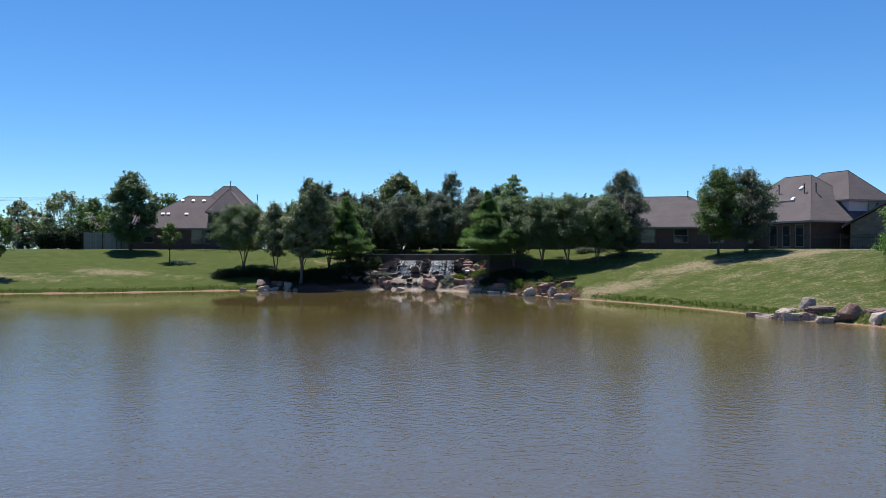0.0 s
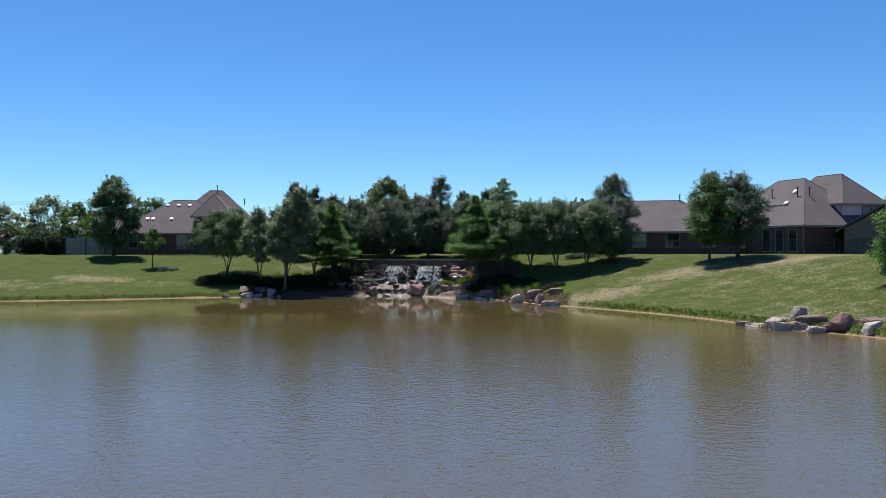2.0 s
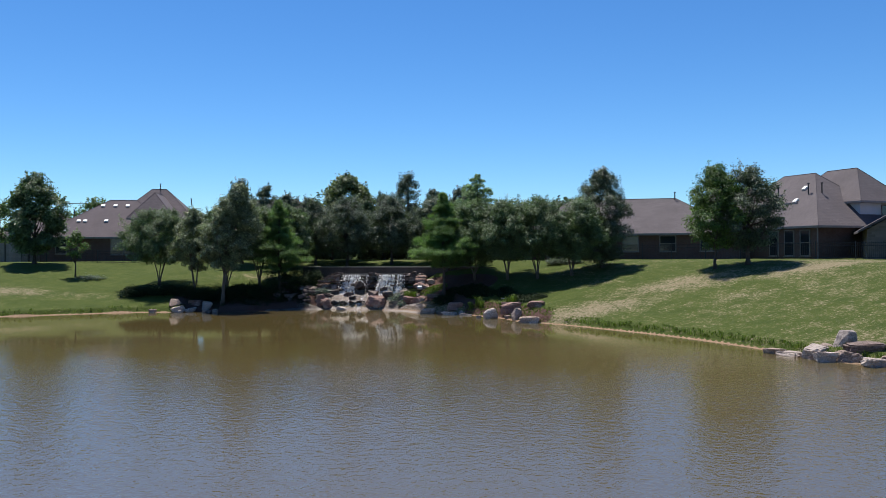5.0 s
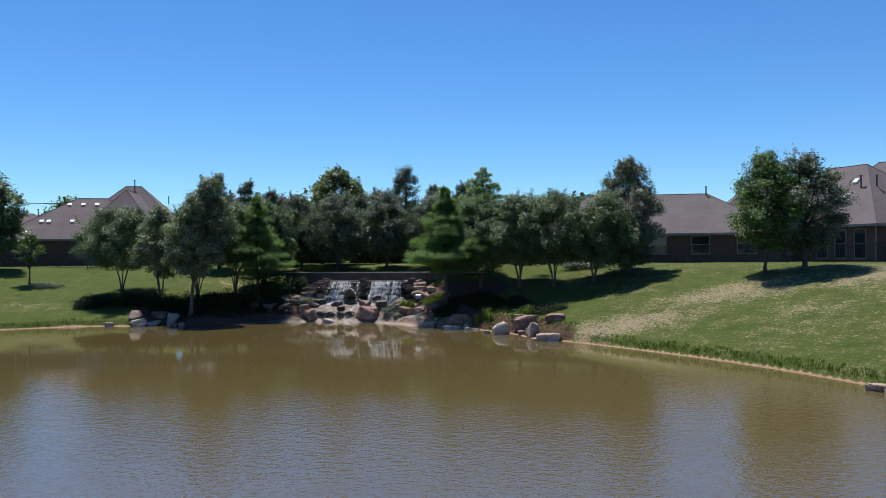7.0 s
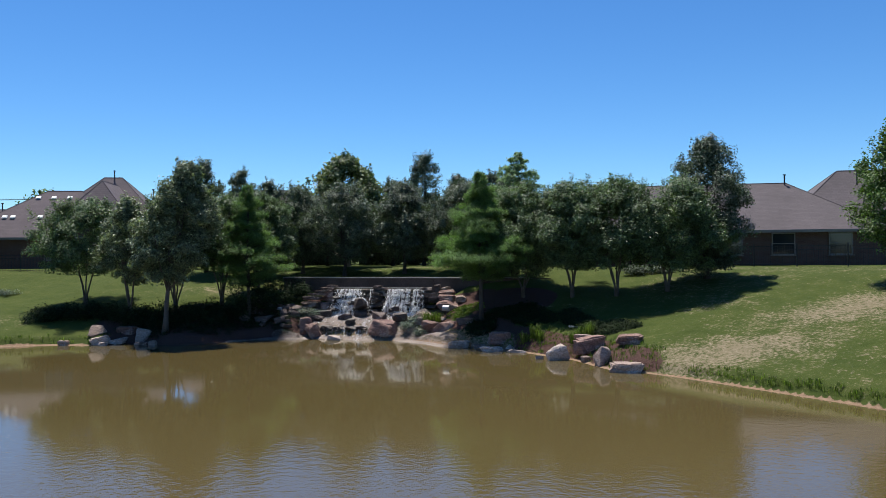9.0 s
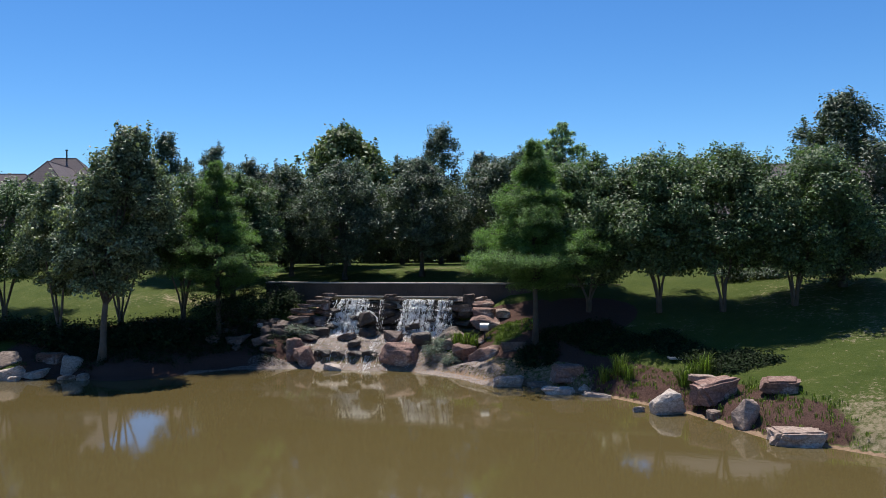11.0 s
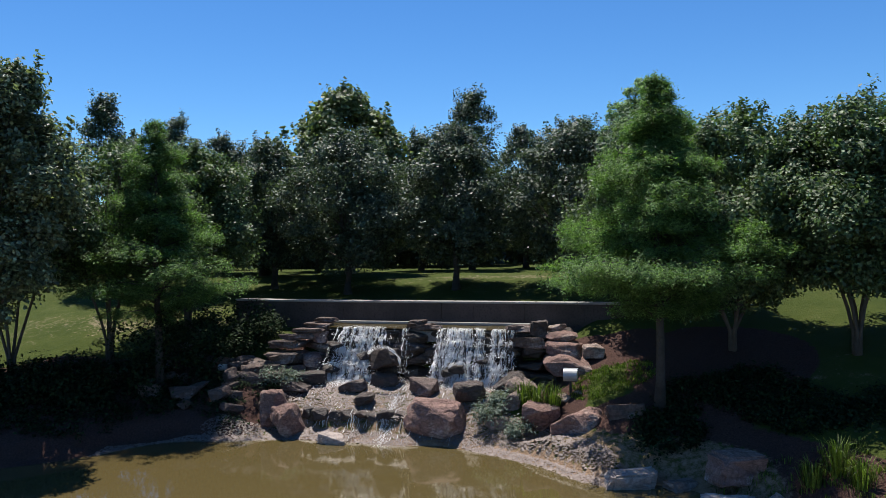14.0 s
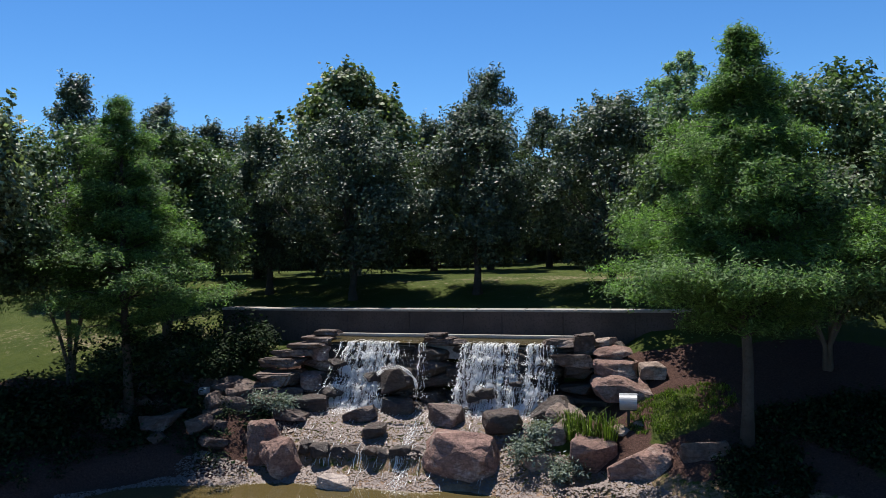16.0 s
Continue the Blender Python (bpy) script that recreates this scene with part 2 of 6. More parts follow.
def falling_water(torn=False):
    """White water: drops and threads, or (torn) a veil that breaks into strands along its flow."""
    m = bpy.data.materials.new("white_water_veil" if torn else "white_falling_water")
    t, n, l, p = nodes_of(m)
    p.inputs["Base Color"].default_value = (0.93, 0.94, 0.95, 1)
    p.inputs["Roughness"].default_value = 0.3
    glow = n.new("ShaderNodeBsdfTranslucent")
    glow.inputs["Color"].default_value = (0.96, 0.96, 0.96, 1)
    body = n.new("ShaderNodeMixShader")
    body.inputs[0].default_value = 0.6
    l.new(p.outputs[0], body.inputs[1])
    l.new(glow.outputs[0], body.inputs[2])
    tp = n.new("ShaderNodeBsdfTransparent")
    ms = n.new("ShaderNodeMixShader")
    if torn:
        flow, dens = n.new("ShaderNodeAttribute"), n.new("ShaderNodeAttribute")
        flow.attribute_name, dens.attribute_name = "flow", "dens"
        total = maths(t, "MULTIPLY", dens.outputs["Fac"], 0.6)
        for scale, share in (((40.0, 2.6, 1.0), 0.85), ((8.0, 3.0, 1.0), 0.95), ((75.0, 26.0, 1.0), 0.6)):
            mp, nz = n.new("ShaderNodeMapping"), n.new("ShaderNodeTexNoise")
            mp.inputs["Scale"].default_value = scale
            nz.inputs["Scale"].default_value, nz.inputs["Detail"].default_value = 1.0, 3
            l.new(flow.outputs["Vector"], mp.inputs[0])
            l.new(mp.outputs[0], nz.inputs[0])
            total = maths(t, "ADD", total, maths(t, "MULTIPLY", maths(t, "SUBTRACT", nz.outputs[0], 0.5), share))
        l.new(ramp(t, total, [(0.27, (0, 0, 0)), (0.36, (0.9, 0.9, 0.9))]), ms.inputs[0])
    else:
        coord, mp, nz = n.new("ShaderNodeTexCoord"), n.new("ShaderNodeMapping"), n.new("ShaderNodeTexNoise")
        mp.inputs["Scale"].default_value = (30.0, 30.0, 9.0)
        nz.inputs["Scale"].default_value, nz.inputs["Detail"].default_value = 1.0, 4
        l.new(coord.outputs["Object"], mp.inputs[0])
        l.new(mp.outputs[0], nz.inputs[0])
        l.new(ramp(t, nz.outputs[0], [(0.34, (0.3, 0.3, 0.3)), (0.46, (1, 1, 1))]), ms.inputs[0])
    l.new(tp.outputs[0], ms.inputs[1])
    l.new(body.outputs[0], ms.inputs[2])
    l.new(ms.outputs[0], n["Material Output"].inputs["Surface"])
    return m


M_GROUND = ground_material()
M_WATER = water_material()
M_BARK = surface("grey_brown_bark", (0.042, 0.034, 0.027), (0.085, 0.068, 0.054), (0.028, 0.023, 0.019), 3, 22, 0.9, 0.9)
M_STEM = surface("brown_crape_bark", (0.075, 0.06, 0.047), (0.135, 0.108, 0.085), (0.052, 0.041, 0.032), 4, 16, 0.85, 0.5)
M_PALE_BARK = surface("pale_smooth_bark", (0.22, 0.19, 0.15), (0.34, 0.29, 0.23), (0.16, 0.12, 0.09), 4, 16, 0.8, 0.5)
M_LEAF = {
    "crape": foliage("crape_leaves", (0.048, 0.091, 0.037), (0.155, 0.220, 0.099), 0.42, 0.32),
    "pale": foliage("pale_glossy_leaves", (0.061, 0.090, 0.041), (0.271, 0.312, 0.189), 0.36, 0.3),
    "oak": foliage("dark_oak_leaves", (0.037, 0.067, 0.040), (0.124, 0.161, 0.099), 0.40, 0.25),
    "cypress": foliage("feathery_cypress_leaves", (0.062, 0.138, 0.040), (0.177, 0.292, 0.093), 0.6, 0.45),
    # cypress leaves paled and blued: distance haze put into the colour
    "haze": foliage("hazed_cypress_leaves", (0.125, 0.208, 0.125), (0.281, 0.385, 0.239), 0.6, 0.45),
    "plane": foliage("bright_plane_leaves", (0.072, 0.111, 0.038), (0.212, 0.255, 0.119), 0.45, 0.35),
    "lime": foliage("fresh_green_leaves", (0.048, 0.101, 0.021), (0.119, 0.196, 0.048), 0.5, 0.35),
    # near black: the banks' deep shade is put into this leaf colour
    "hedge": foliage("shade_darkened_hedge_leaves", (0.010, 0.020, 0.008), (0.026, 0.045, 0.016), 0.75, 0.1, 0.12),
    "grass": foliage("grass_blades", (0.059, 0.104, 0.013), (0.144, 0.203, 0.034), 0.6, 0.4),
    "sage": foliage("grey_green_sage_leaves", (0.100, 0.135, 0.100), (0.200, 0.240, 0.190), 0.7, 0.2),
}
M_STONE = stone("warm_sandstone", (0.30, 0.215, 0.175), (0.47, 0.35, 0.29), (0.52, 0.44, 0.39))
M_RUST = stone("rust_red_sandstone", (0.215, 0.12, 0.098), (0.37, 0.225, 0.182), (0.47, 0.37, 0.325))
M_GREY = stone("pale_grey_sandstone", (0.42, 0.335, 0.29), (0.60, 0.51, 0.455), (0.34, 0.235, 0.19))
M_WET = stone("wet_dark_sandstone", (0.045, 0.032, 0.027), (0.10, 0.066, 0.052), (0.07, 0.06, 0.045), 0.7)
# darker stone: damp rocks, and shade put into the colour of bank rocks
M_DAMP_SHADE = stone("damp_shaded_brown_sandstone", (0.10, 0.066, 0.053), (0.21, 0.14, 0.115), (0.27, 0.21, 0.185), 0.25)
M_PEBBLE = surface("wet_pebbles", (0.095, 0.066, 0.055), (0.21, 0.152, 0.13), (0.34, 0.27, 0.24), 9, 40, 0.55, 0.3)
M_FALL = falling_water()
M_VEIL = falling_water(True)
M_CONCRETE = surface("stained_concrete", (0.16, 0.145, 0.13), (0.27, 0.25, 0.23), (0.10, 0.085, 0.075), 1.5, 25, 0.9, 0.4)
M_COPING = surface("light_concrete_coping", (0.27, 0.25, 0.225), (0.38, 0.36, 0.33), (0.2, 0.185, 0.165), 2, 30, 0.85, 0.3)
M_WALLSTONE = surface("dark_retaining_stone", (0.05, 0.038, 0.033), (0.095, 0.07, 0.062), (0.03, 0.024, 0.02), 1.2, 18, 0.9, 0.7)
M_ROOF = shingles("grey_brown_shingles", (0.078, 0.064, 0.068), (0.102, 0.084, 0.089))
M_ROOF_B = shingles("weathered_brown_shingles", (0.080, 0.062, 0.069), (0.105, 0.082, 0.090))
M_BRICK = brickwork("red_brown_brick", (0.105, 0.05, 0.04), (0.15, 0.078, 0.06), (0.14, 0.115, 0.10))
M_BRICK_TAN = brickwork("tan_brick", (0.12, 0.085, 0.065), (0.16, 0.12, 0.095), (0.15, 0.135, 0.115))
M_FIELDSTONE = brickwork("grey_field_stone", (0.12, 0.10, 0.085), (0.19, 0.16, 0.14), (0.15, 0.14, 0.125), 0.45, 0.2)
M_SIDING = surface("pale_blue_grey_siding", (0.50, 0.52, 0.56), (0.56, 0.58, 0.62), None, 1, 20, 0.7, 0.1)
M_TRIM = surface("taupe_painted_trim", (0.20, 0.18, 0.165), (0.25, 0.225, 0.205), None, 2, 20, 0.6, 0.1)
M_WHITE = surface("white_painted_metal", (0.72, 0.71, 0.69), (0.8, 0.79, 0.77), None, 3, 20, 0.5, 0.1)
M_DARKMETAL = surface("black_painted_iron", (0.012, 0.012, 0.013), (0.02, 0.02, 0.022), None, 4, 40, 0.5, 0.2)
M_GREYMETAL = surface("grey_painted_metal", (0.30, 0.31, 0.33), (0.38, 0.39, 0.41), None, 6, 40, 0.45, 0.1, 0.3)
M_BOARD = surface("weathered_grey_boards", (0.25, 0.24, 0.235), (0.36, 0.35, 0.34), (0.19, 0.18, 0.17), 2, 14, 0.9, 0.5, per_piece=0.15)
M_POLE = surface("dark_creosoted_wood", (0.06, 0.05, 0.04), (0.1, 0.085, 0.07), None, 2, 20, 0.9, 0.4)
M_RED = surface("faded_red_sign_paint", (0.45, 0.05, 0.04), (0.5, 0.07, 0.05), None, 2, 20, 0.5, 0.1)


def glass_material():
    m = bpy.data.materials.new("dark_window_glass")
    t, n, l, p = nodes_of(m)
    p.inputs["Base Color"].default_value = (0.02, 0.025, 0.03, 1)
    p.inputs["Roughness"].default_value = 0.05
    p.inputs["IOR"].default_value = 1.5
    return m


M_GLASS = glass_material()


# ---------------------------------------------------------------- building helpers
def meshed(name, verts, faces, material, parent=None, label="", smooth=False):
    me = bpy.data.meshes.new(name)
    if isinstance(verts, np.ndarray):
        n, k = faces.shape
        me.vertices.add(len(verts))
        me.vertices.foreach_set("co", verts.astype(np.float32).ravel())
        me.loops.add(n * k)
        me.loops.foreach_set("vertex_index", faces.astype(np.int32).ravel())
        me.polygons.add(n)
        me.polygons.foreach_set("loop_start", np.arange(0, n * k, k, dtype=np.int32))
        me.update(calc_edges=True)
    else:
        me.from_pydata([tuple(v) for v in verts], [], [tuple(f) for f in faces])
    me.materials.append(material)
    if smooth:
        me.polygons.foreach_set("use_smooth", [True] * len(me.polygons))
    me.update()
    ob = new(name, me)
    if parent is not None:
        ob.parent = parent
    if label:
        tagged(ob, label)
    return ob


def part(name, bm, material, parent=None, label="", smooth=False):
    me = bpy.data.meshes.new(name)
    bm.to_mesh(me)
    bm.free()
    me.materials.append(material)
    if smooth:
        me.polygons.foreach_set("use_smooth", [True] * len(me.polygons))
    ob = new(name, me)
    if parent is not None:
        ob.parent = parent
    if label:
        tagged(ob, label)
    return ob


def box(sx, sy, sz, at=(0, 0, 0), bevel=0.0, turn=None):
    """A box with its base centre at `at`."""
    bm = bmesh.new()
    bmesh.ops.create_cube(bm, size=1.0)
    bmesh.ops.scale(bm, vec=(sx, sy, sz), verts=bm.verts)
    if bevel:
        bmesh.ops.bevel(bm, geom=bm.edges[:], offset=bevel, segments=2, affect="EDGES")
    bmesh.ops.translate(bm, vec=(0, 0, sz / 2), verts=bm.verts)
    if turn is not None:
        bmesh.ops.transform(bm, matrix=turn, verts=bm.verts)
    bmesh.ops.translate(bm, vec=at, verts=bm.verts)
    return bm


def rod(r1, r2, length, at=(0, 0, 0), sides=10, turn=None):
    bm = bmesh.new()
    bmesh.ops.create_cone(bm, cap_ends=True, segments=sides, radius1=r1, radius2=r2, depth=length)
    bmesh.ops.translate(bm, vec=(0, 0, length / 2), verts=bm.verts)
    if turn is not None:
        bmesh.ops.transform(bm, matrix=turn, verts=bm.verts)
    bmesh.ops.translate(bm, vec=at, verts=bm.verts)
    return bm


def empty(name, m, label, category, group="", kind=""):
    ob = new(name)
    ob.matrix_world = m
    return tagged(ob, label, category, group, kind)


# ---------------------------------------------------------------- lie of the land
SHORE = [(-60, 52), (-48, 59), (-38.3, 62.8), (-30.5, 65), (-24.5, 68), (-21.5, 69.1), (-18.8, 69.1), (-17.4, 69.9),
         (-15.2, 69.1), (-13.4, 69.9), (-11.8, 71.5), (-10.2, 71.7), (-8.2, 71.8), (-5.9, 71.2), (-4.8, 71.2), (-2.7, 69.6),
         (-1.5, 68.1), (-0.1, 68), (1.1, 66.8), (2.1, 66), (3, 64.9), (4, 63.6), (4.8, 61.6), (5.4, 60.4),
         (6.3, 59.9), (7.3, 58.9), (9.4, 56.2), (12.2, 52.2), (14.4, 47.8), (15.8, 43.6), (17.4, 41.8), (18.6, 39.7),
         (21, 34), (25, 20), (25, 0), (18, -18), (-10, -28), (-45, -22), (-66, 5), (-68, 35)]


def smooth_loop(pts, steps):
    p = np.array(pts, float)
    out = []
    for i in range(len(p)):
        a, b, c, d = p[i - 1], p[i], p[(i + 1) % len(p)], p[(i + 2) % len(p)]
        for k in range(steps):
            t = k / steps
            out.append(0.5 * (2 * b + (c - a) * t + (2 * a - 5 * b + 4 * c - d) * t * t + (3 * b - a - 3 * c + d) * t ** 3))
    return np.array(out)


SHORE_LINE = smooth_loop(SHORE, 7)


def shore_distance(x, y):
    """Metres from the water's edge, negative over the pond."""
    x, y = np.asarray(x, float), np.asarray(y, float)
    a, b = SHORE_LINE, np.roll(SHORE_LINE, -1, axis=0)
    best, inside = np.full(x.shape, 1e9), np.zeros(x.shape, bool)
    for (ax, ay), (bx, by) in zip(a, b):
        dx, dy = bx - ax, by - ay
        t = np.clip(((x - ax) * dx + (y - ay) * dy) / (dx * dx + dy * dy + 1e-12), 0, 1)
        best = np.minimum(best, (x - ax - t * dx) ** 2 + (y - ay - t * dy) ** 2)
        cross = (ay > y) != (by > y)
        inside ^= cross & (x < (bx - ax) * (y - ay) / (by - ay + 1e-12) + ax)
    d = np.sqrt(best)
    return np.where(inside, -d, d)


FALLS = pose(-5.3, 74.2, 0, 0, 0, -14)
FALLS_IN = FALLS.inverted()


def step(a, b, v):
    t = np.clip((v - a) / (b - a), 0, 1)
    return t * t * (3 - 2 * t)


def wobble(x, y):
    return 0.5 * np.sin(0.31 * x + 0.7 * np.sin(0.23 * y)) * np.sin(0.27 * y + 1.3) + 0.5 * np.sin(0.83 * x - 0.4 * y) * np.sin(0.71 * y + 0.37 * x)


def falls_uv(x, y):
    c, s = math.cos(radians(-14)), math.sin(radians(-14))
    dx, dy = x + 5.3, y - 74.2
    return dx * c + dy * s, -dx * s + dy * c


def land(x, y, d=None):
    """Height of the ground."""
    x, y = np.asarray(x, float), np.asarray(y, float)
    if d is None:
        d = shore_distance(x, y)
    u, v = falls_uv(x, y)
    near = np.exp(-((x + 4) ** 2 + (y - 71) ** 2) / 130)
    top = 3.55
    lip = 0.05 * step(0, 0.25, d) + 0.26 * step(0.28 + 0.1 * np.sin(1.7 * x + y), 0.62, d)
    slope = (0.222 - 0.044 * step(-22, -28, x)) * (1 + 1.3 * near) * np.maximum(d - 0.4, 0)
    rise = lip + slope - 0.14 * np.logaddexp(0, (slope - (top - 0.3)) / 0.14)
    rise = rise + 0.05 * wobble(x, y) * step(2, 8, d)
    z = np.where(d > 0, rise, np.maximum(-1.6, 0.35 * d))
    # the stepped bed of the falls, and the basin that the wall holds back
    across = step(4.6, 3.5, np.abs(u + 0.1))
    drop = step(-2.9, -2.3, u) * step(0.6, 0.2, u)
    bed = 0.78 * step(-3.3, -0.9, v) + 0.14 * step(-0.9, -0.3, v) + 0.26 * (drop * step(-2.5, -2.38, v) + (1 - drop) * step(-3.0, -1.6, v)) + 0.9 * step(0.1, 0.5, v)
    bed = np.where(v > 2.1, 3.06, bed)
    use = across * step(-3.3, -2.6, v) * (v < 2.15)
    z = np.where(d > 0, z * (1 - use) + bed * use, z)
    # level ground behind the wall
    behind = step(2.1, 2.2, v) * step(9, 5, np.abs(u))
    level = 3.06 + (z - 3.06) * step(2.4, 7.5, v)
    return np.where(d > 0, z * (1 - behind) + level * behind, z)


def land_at(x, y):
    """Height of the ground's sheet at one place."""
    xs, ys, gz = GRID
    i = min(max(int(np.searchsorted(xs, x)) - 1, 0), len(xs) - 2)
    j = min(max(int(np.searchsorted(ys, y)) - 1, 0), len(ys) - 2)
    a, b = (x - xs[i]) / (xs[i + 1] - xs[i]), (y - ys[j]) / (ys[j + 1] - ys[j])
    return float((gz[j, i] * (1 - a) + gz[j, i + 1] * a) * (1 - b) + (gz[j + 1, i] * (1 - a) + gz[j + 1, i + 1] * a) * b)


def spread(lo, hi, a, b, fine, far):
    """Grid lines: fine between a and b, ever wider out to lo and hi."""
    mid = list(np.arange(a, b + 1e-6, fine))
    out, s, v = [], fine, b
    while v < hi:
        s *= 1.35
        v += s
        out.append(v)
    left, s, v = [], fine, a
    while v > lo:
        s *= 1.35
        v -= s
        left.append(v)
    return np.array(left[::-1] + mid + out)


GRID = []


def build_ground():
    xs, ys = spread(-2500, 2500, -44, 27, 0.17, 0), spread(-2500, 4000, 38, 82, 0.17, 0)
    gx, gy = np.meshgrid(xs, ys)
    d = shore_distance(gx, gy)
    gz = land(gx, gy, d)
    rng = np.random.RandomState(3)
    gz = gz + rng.uniform(-0.012, 0.012, gz.shape) * (d > 0.3)
    GRID.extend((xs, ys, gz))
    w, h = len(xs), len(ys)
    verts = np.stack([gx, gy, gz], -1).reshape(-1, 3)
    i = np.arange(w * h).reshape(h, w)
    faces = np.stack([i[:-1, :-1], i[:-1, 1:], i[1:, 1:], i[1:, :-1]], -1).reshape(-1, 4)
    ob = meshed("ground", verts, faces, M_GROUND, smooth=True)
    u, v = falls_uv(gx, gy)
    # worn patches on the sunny lawns
    dry = np.zeros_like(gx)
    for cx, cy, rx, ry, k in ((15.5, 62.5, 5.5, 2.6, 0.52), (9.5, 60.0, 5.0, 2.0, 0.48), (23, 61, 6, 1.6, 0.5), (17, 56.5, 5, 2.2, 0.22), (28, 64, 7, 2.2, 0.42),
                              (-33, 71.5, 4.5, 1.6, 0.38), (-42, 68, 7, 1.8, 0.3), (-28, 72, 4, 1.5, 0.22), (11, 66, 3, 1.5, 0.3), (-15, 77.5, 6, 1.2, 0.3), (0, 82, 8, 1.0, 0.25)):
        dry = np.maximum(dry, k * np.exp(-(((gx - cx) / rx) ** 2 + ((gy - cy) / ry) ** 2)) * 1.3)
    dry = np.maximum(dry, 0.21 * step(5, 11, gx) * (gy < 76))
    bed = np.maximum(step(4.6, 3.2, np.hypot((gx + 13) / 1.9, (gy - 71.8) / 0.8)), 0)
    bed = np.maximum(bed, step(2.1 + 0.3 * np.sin(gx), 1.5, d) * step(-1.6, -0.6, gx) * step(7.6, 6.6, gx) * step(59.5, 60.3, gy))
    bed = np.maximum(bed, step(1.0, 0.8, np.hypot((gx + 0.4) / 2.6, (gy - 69.3) / 1.6)))
    bed = np.maximum(bed, step(1.0, 0.8, np.hypot((gx + 0.3) / 1.5, (gy - 73.0) / 0.95)))
    # mulch colour laid here to darken the ground for the trees' shade
    bed = np.maximum(bed, step(1.0, 0.85, np.hypot((gx - 1.9) / 2.4, (gy - 71.4) / 2.0)))
    bed = np.maximum(bed, step(-19.3, -18.6, gx) * step(-8.4, -9.2, gx) * step(3.4, 2.6, d))
    bed = np.maximum(bed, step(0.9, 0.6, np.hypot((gx + 1.4) / 0.9, (gy - 73.7) / 0.5)))
    bed = np.maximum(bed, step(5.2, 4.6, np.abs(u)) * step(-3.4, -2.8, v) * step(1.2, 0.8, v) * 0.9 * (np.abs(u) > 3.9) * (gx < -8))
    bed = np.maximum(bed, step(3.0, 3.3, u) * step(4.8, 4.5, u) * step(-3.2, -2.8, v) * step(1.0, 0.8, v))
    sand = step(0.36 + 0.14 * np.sin(0.9 * gx + 0.6 * gy), 0.16, d) * (1 - 0.9 * step(-19.3, -18.3, gx) * step(-8.8, -9.6, gx))
    sand = np.maximum(sand, step(2.5, 2.1, np.abs(u + 0.2) + 0.6 * (v + 0.6)) * step(0.3, 0.0, v) * 0.5)
    sand = np.maximum(sand, step(1.5, 1.2, d) * step(-9.5, -9.0, gx) * step(2.4, 1.6, gx) * (gy > 64) * 0.55)
    bed = bed * (1 - step(0.4, 0.6, sand))
    for name, a in (("dry", dry), ("bed", bed), ("sand", sand)):
        at = ob.data.attributes.new(name, "FLOAT", "POINT")
        at.data.foreach_set("value", np.clip(a, 0, 1).astype(np.float32).ravel())
    tagged(ob, "green lawn with worn straw patches sloping to a sandy pond edge", "ground", kind="structure")


build_ground()
pool = meshed("water", [(-78, -36, 0), (32, -36, 0), (32, 76, 0), (-78, 76, 0)], [(0, 1, 2, 3)], M_WATER)
tagged(pool, "murky brown pond water with light ripples reflecting sky", "pond", kind="structure")


# ---------------------------------------------------------------- trees
def tube(path, radii, sides=7):
    """A tapered tube along a path: vertices and faces."""
    path = [Vector(p) for p in path]
    verts, faces = [], []
    for k, (p, r) in enumerate(zip(path, radii)):
        d = (path[min(k + 1, len(path) - 1)] - path[max(k - 1, 0)]).normalized()
        a = d.orthogonal().normalized()
        b = d.cross(a)
        for s in range(sides):
            w = 2 * math.pi * s / sides
            verts.append(p + (a * math.cos(w) + b * math.sin(w)) * r)
    for k in range(len(path) - 1):
        for s in range(sides):
            q = (s + 1) % sides
            faces.append((k * sides + s, k * sides + q, (k + 1) * sides + q, (k + 1) * sides + s))
    faces.append(tuple(range(sides - 1, -1, -1)))
    faces.append(tuple(range((len(path) - 1) * sides, len(path) * sides)))
    return verts, faces


def joined(tubes):
    verts, faces = [], []
    for v, f in tubes:
        n = len(verts)
        verts += v
        faces += [tuple(i + n for i in q) for q in f]
    return verts, faces


def leaves(centres, out, length, width, rng, lift=0.8):
    """One bent leaf of four corners at each centre, facing loosely up and outward."""
    n = len(centres)
    nor = 0.75 * out + rng.normal(0, 0.6, (n, 3)) + np.array([0, 0, lift])
    nor /= np.linalg.norm(nor, axis=1, keepdims=True) + 1e-9
    ax = np.cross(nor, rng.normal(0, 1, (n, 3)))
    ax /= np.linalg.norm(ax, axis=1, keepdims=True) + 1e-9
    side = np.cross(nor, ax)
    size = rng.uniform(0.65, 1.3, (n, 1))
    a = centres - ax * length * 0.5 * size
    b = centres + side * width * 0.5 * size - nor * width * 0.12
    c = centres + ax * length * 0.5 * size - nor * length * 0.15
    d = centres - side * width * 0.5 * size - nor * width * 0.12
    verts = np.stack([a, b, c, d], 1).reshape(-1, 3)
    return verts, np.arange(4 * n).reshape(n, 4)


